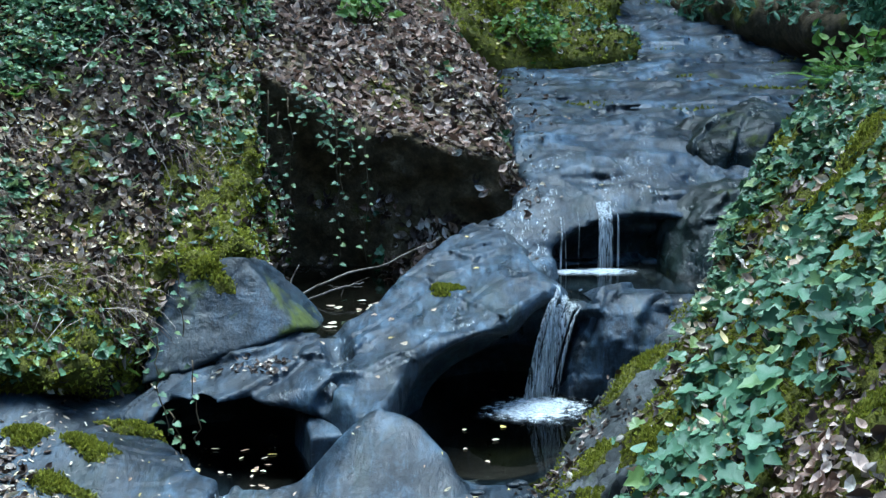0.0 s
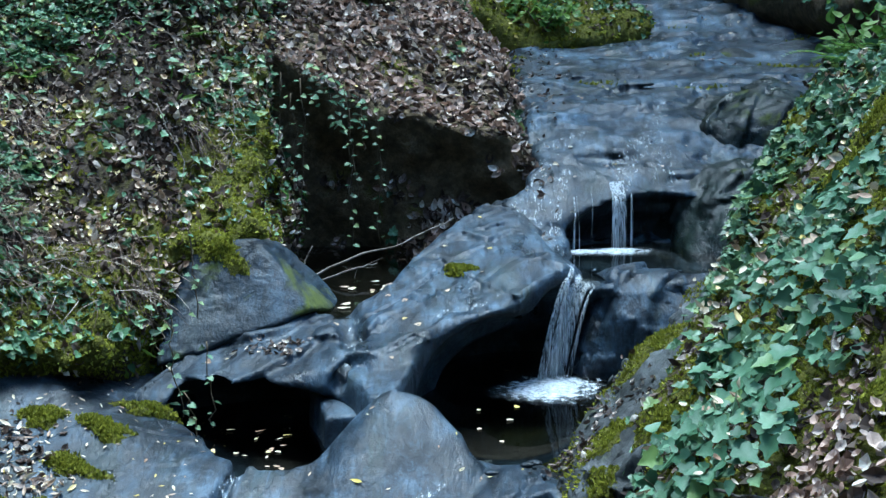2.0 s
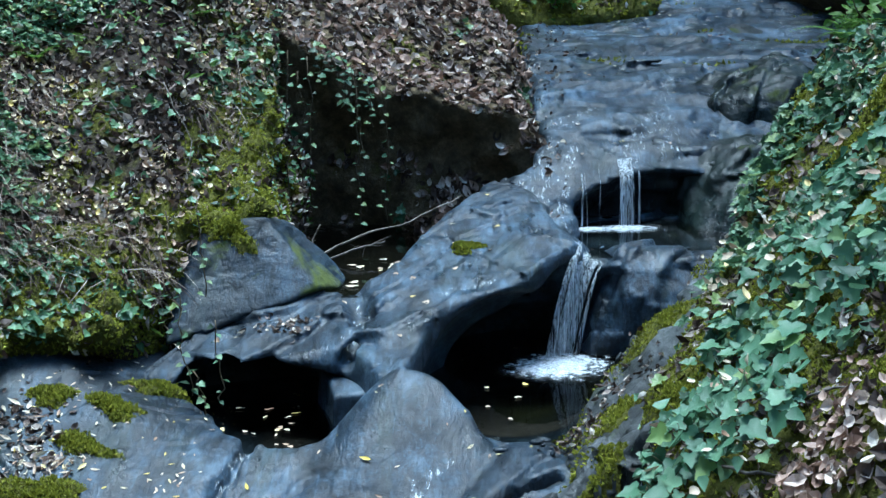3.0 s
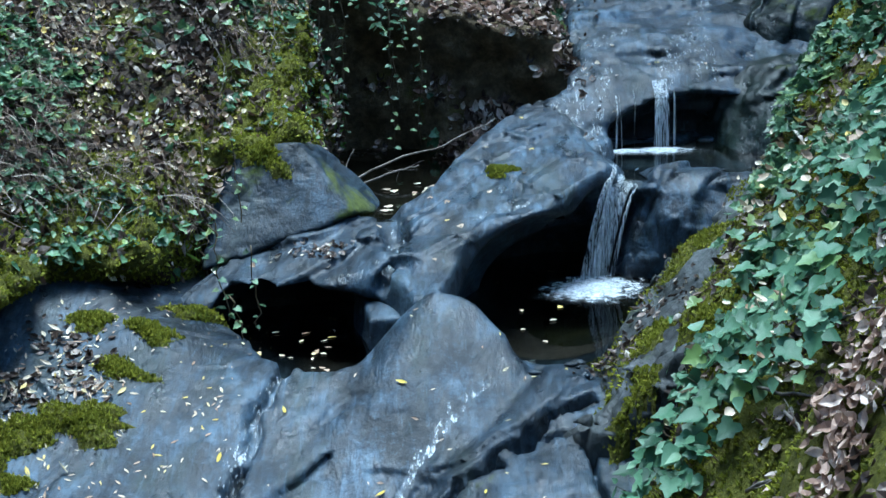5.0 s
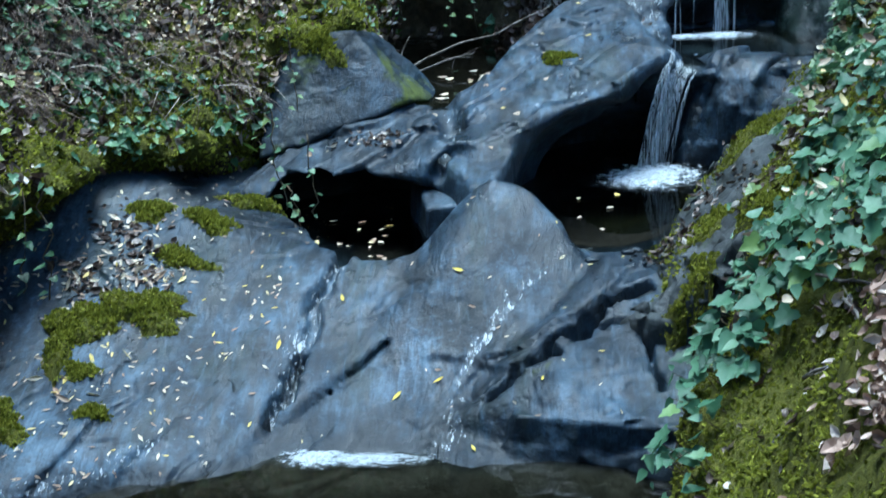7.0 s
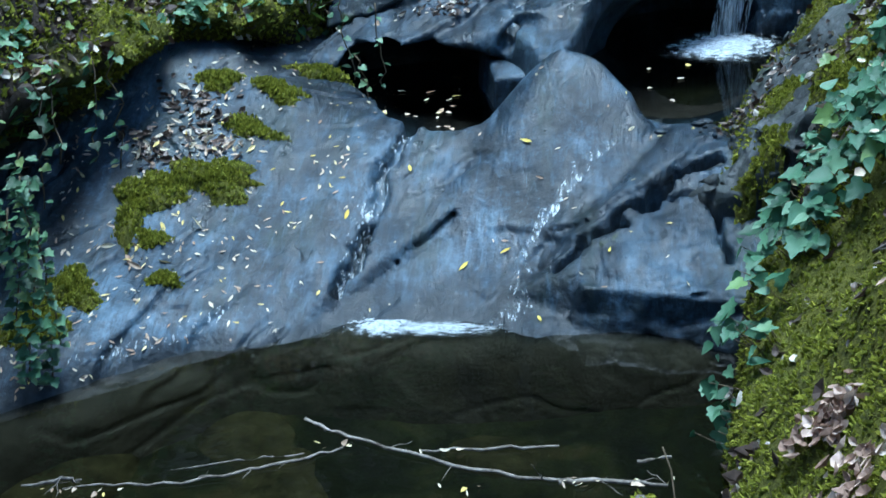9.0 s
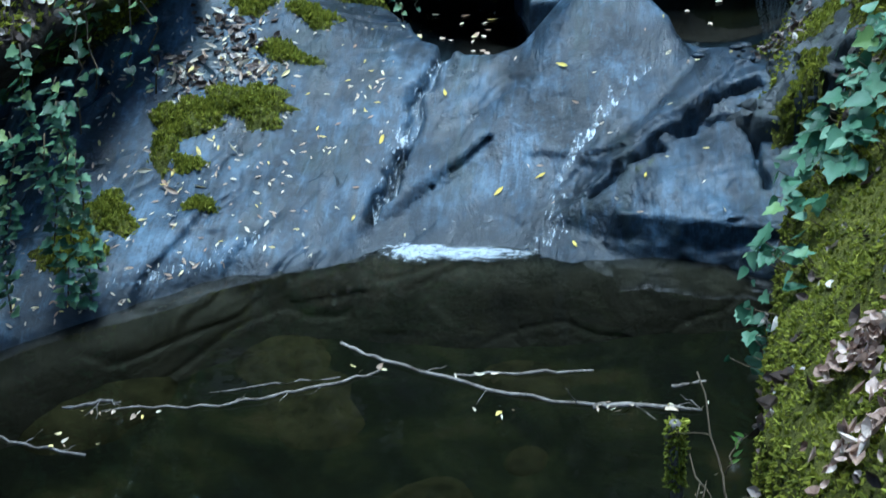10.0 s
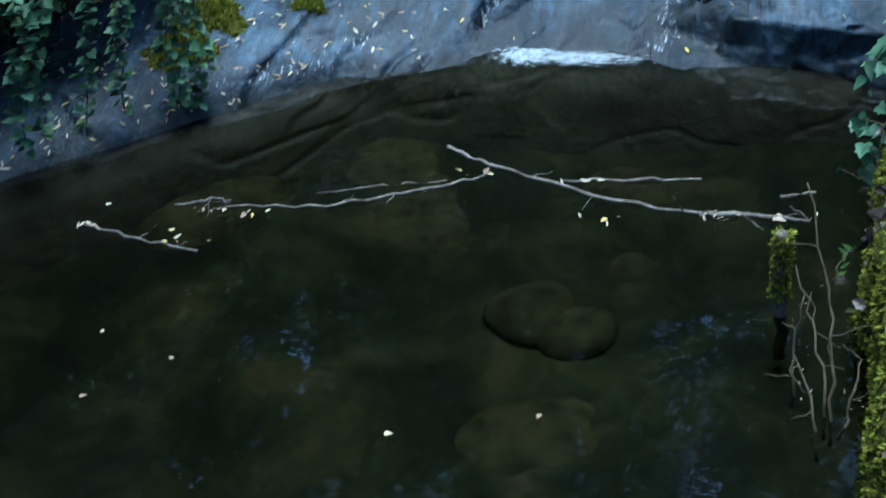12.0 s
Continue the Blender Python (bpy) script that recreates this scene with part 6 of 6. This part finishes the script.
# ---- ferns and bushes ----
def fern(x, y, fronds, length, label, names=None):
    root = tagged(new("fern"), label, "fern", "ferns on the banks")
    p, n = lie(x, y, names or BANKS)
    root.location = p
    for k in range(fronds):
        a = 6.28 * k / fronds + rng.normal() * 0.3
        d = Vector((math.cos(a), math.sin(a) - 0.3, 0.5 + 0.4 * rng.random())).normalized()
        pts, nm, hd = [], [], []
        L = length * (0.7 + 0.4 * rng.random())
        for i in range(14):
            t = (i + 1) / 14
            q = d * L * t - Vector((0, 0, 0.45 * L * t * t))
            for sgn in (-1, 1):
                side = Vector((-d.y, d.x, 0)).normalized() * sgn
                pts.append(q)
                nm.append((0, 0, 1.0))
                hd.append(side * (1 - 0.75 * t) + d * 0.35)
        v, f = [], []
        tv0, tf0 = LANCE
        for i, (q, h) in enumerate(zip(pts, hd)):
            s = L * 0.3 * (1 - 0.8 * (i // 2) / 14)
            yv = Vector(h).normalized()
            xv = yv.cross(Vector((0, 0, 1)))
            for w in tv0:
                v.append(tuple(q + (xv * float(w[0]) * 0.9 + yv * float(w[1])) * s + Vector((0, 0, float(w[2]) * s - 0.1 * float(w[1]) * s))))
            f.append(tf0 + i * len(tv0))
        part("frond", mesh_of("frond", np.array(v), np.concatenate(f), FRESH, False), root)


fern(-1.85, 10.25, 7, 0.24, "small green fern on the leafy bank")
fern(-2.8, 9.5, 7, 0.26, "small green fern on the leafy bank")
fern(-3.0, 8.6, 6, 0.22, "small green fern on the leafy bank")
fern(2.42, 9.15, 9, 0.42, "bright green fern on the crest of the slope")
fern(2.6, 9.4, 9, 0.42, "bright green fern on the crest of the slope")
fern(1.72, 7.9, 6, 0.18, "small fern at the edge of the ivy slope")


def bush(x, y, r, count, label):
    root = tagged(new("bush"), label, "bush")
    p, n = lie(x, y)
    root.location = p
    tips = []
    for k in range(9):
        tip = Vector((r * rng.normal() * 0.6, -0.3 * r + r * rng.normal() * 0.4, r * (0.3 + 0.6 * rng.random())))
        part("stem", bar("stem", wander((0, 0, -0.05), tip, 5, 0.02), [0.012, 0.01, 0.008, 0.006, 0.004, 0.003], VINE, 5), root)
        tips.append(tip)
    pts = np.array([tips[rng.integers(9)] * (0.5 + 0.6 * rng.random()) + Vector(rng.normal(size=3) * r * 0.16) for k in range(count)])
    v, f = spread(HEART, pts, unit(rng.normal(size=(count, 3)) * 0.5 + np.array([0, -0.5, 1.0])), (0.06, 0.12), 0.3)
    part("foliage", mesh_of("foliage", v, f, FRESH, False), root)


bush(0.95, 15.9, 0.55, 260, "yellow-green leafy bush on the far ledge")
bush(-0.7, 13.0, 0.35, 90, "sparse yellow-green sapling among dead leaves")
bush(2.7, 9.6, 0.35, 90, "small light green shrub at the slope's crest")
bush(5.4, 15.0, 0.8, 160, "leafy shrub at the dark wood's edge")
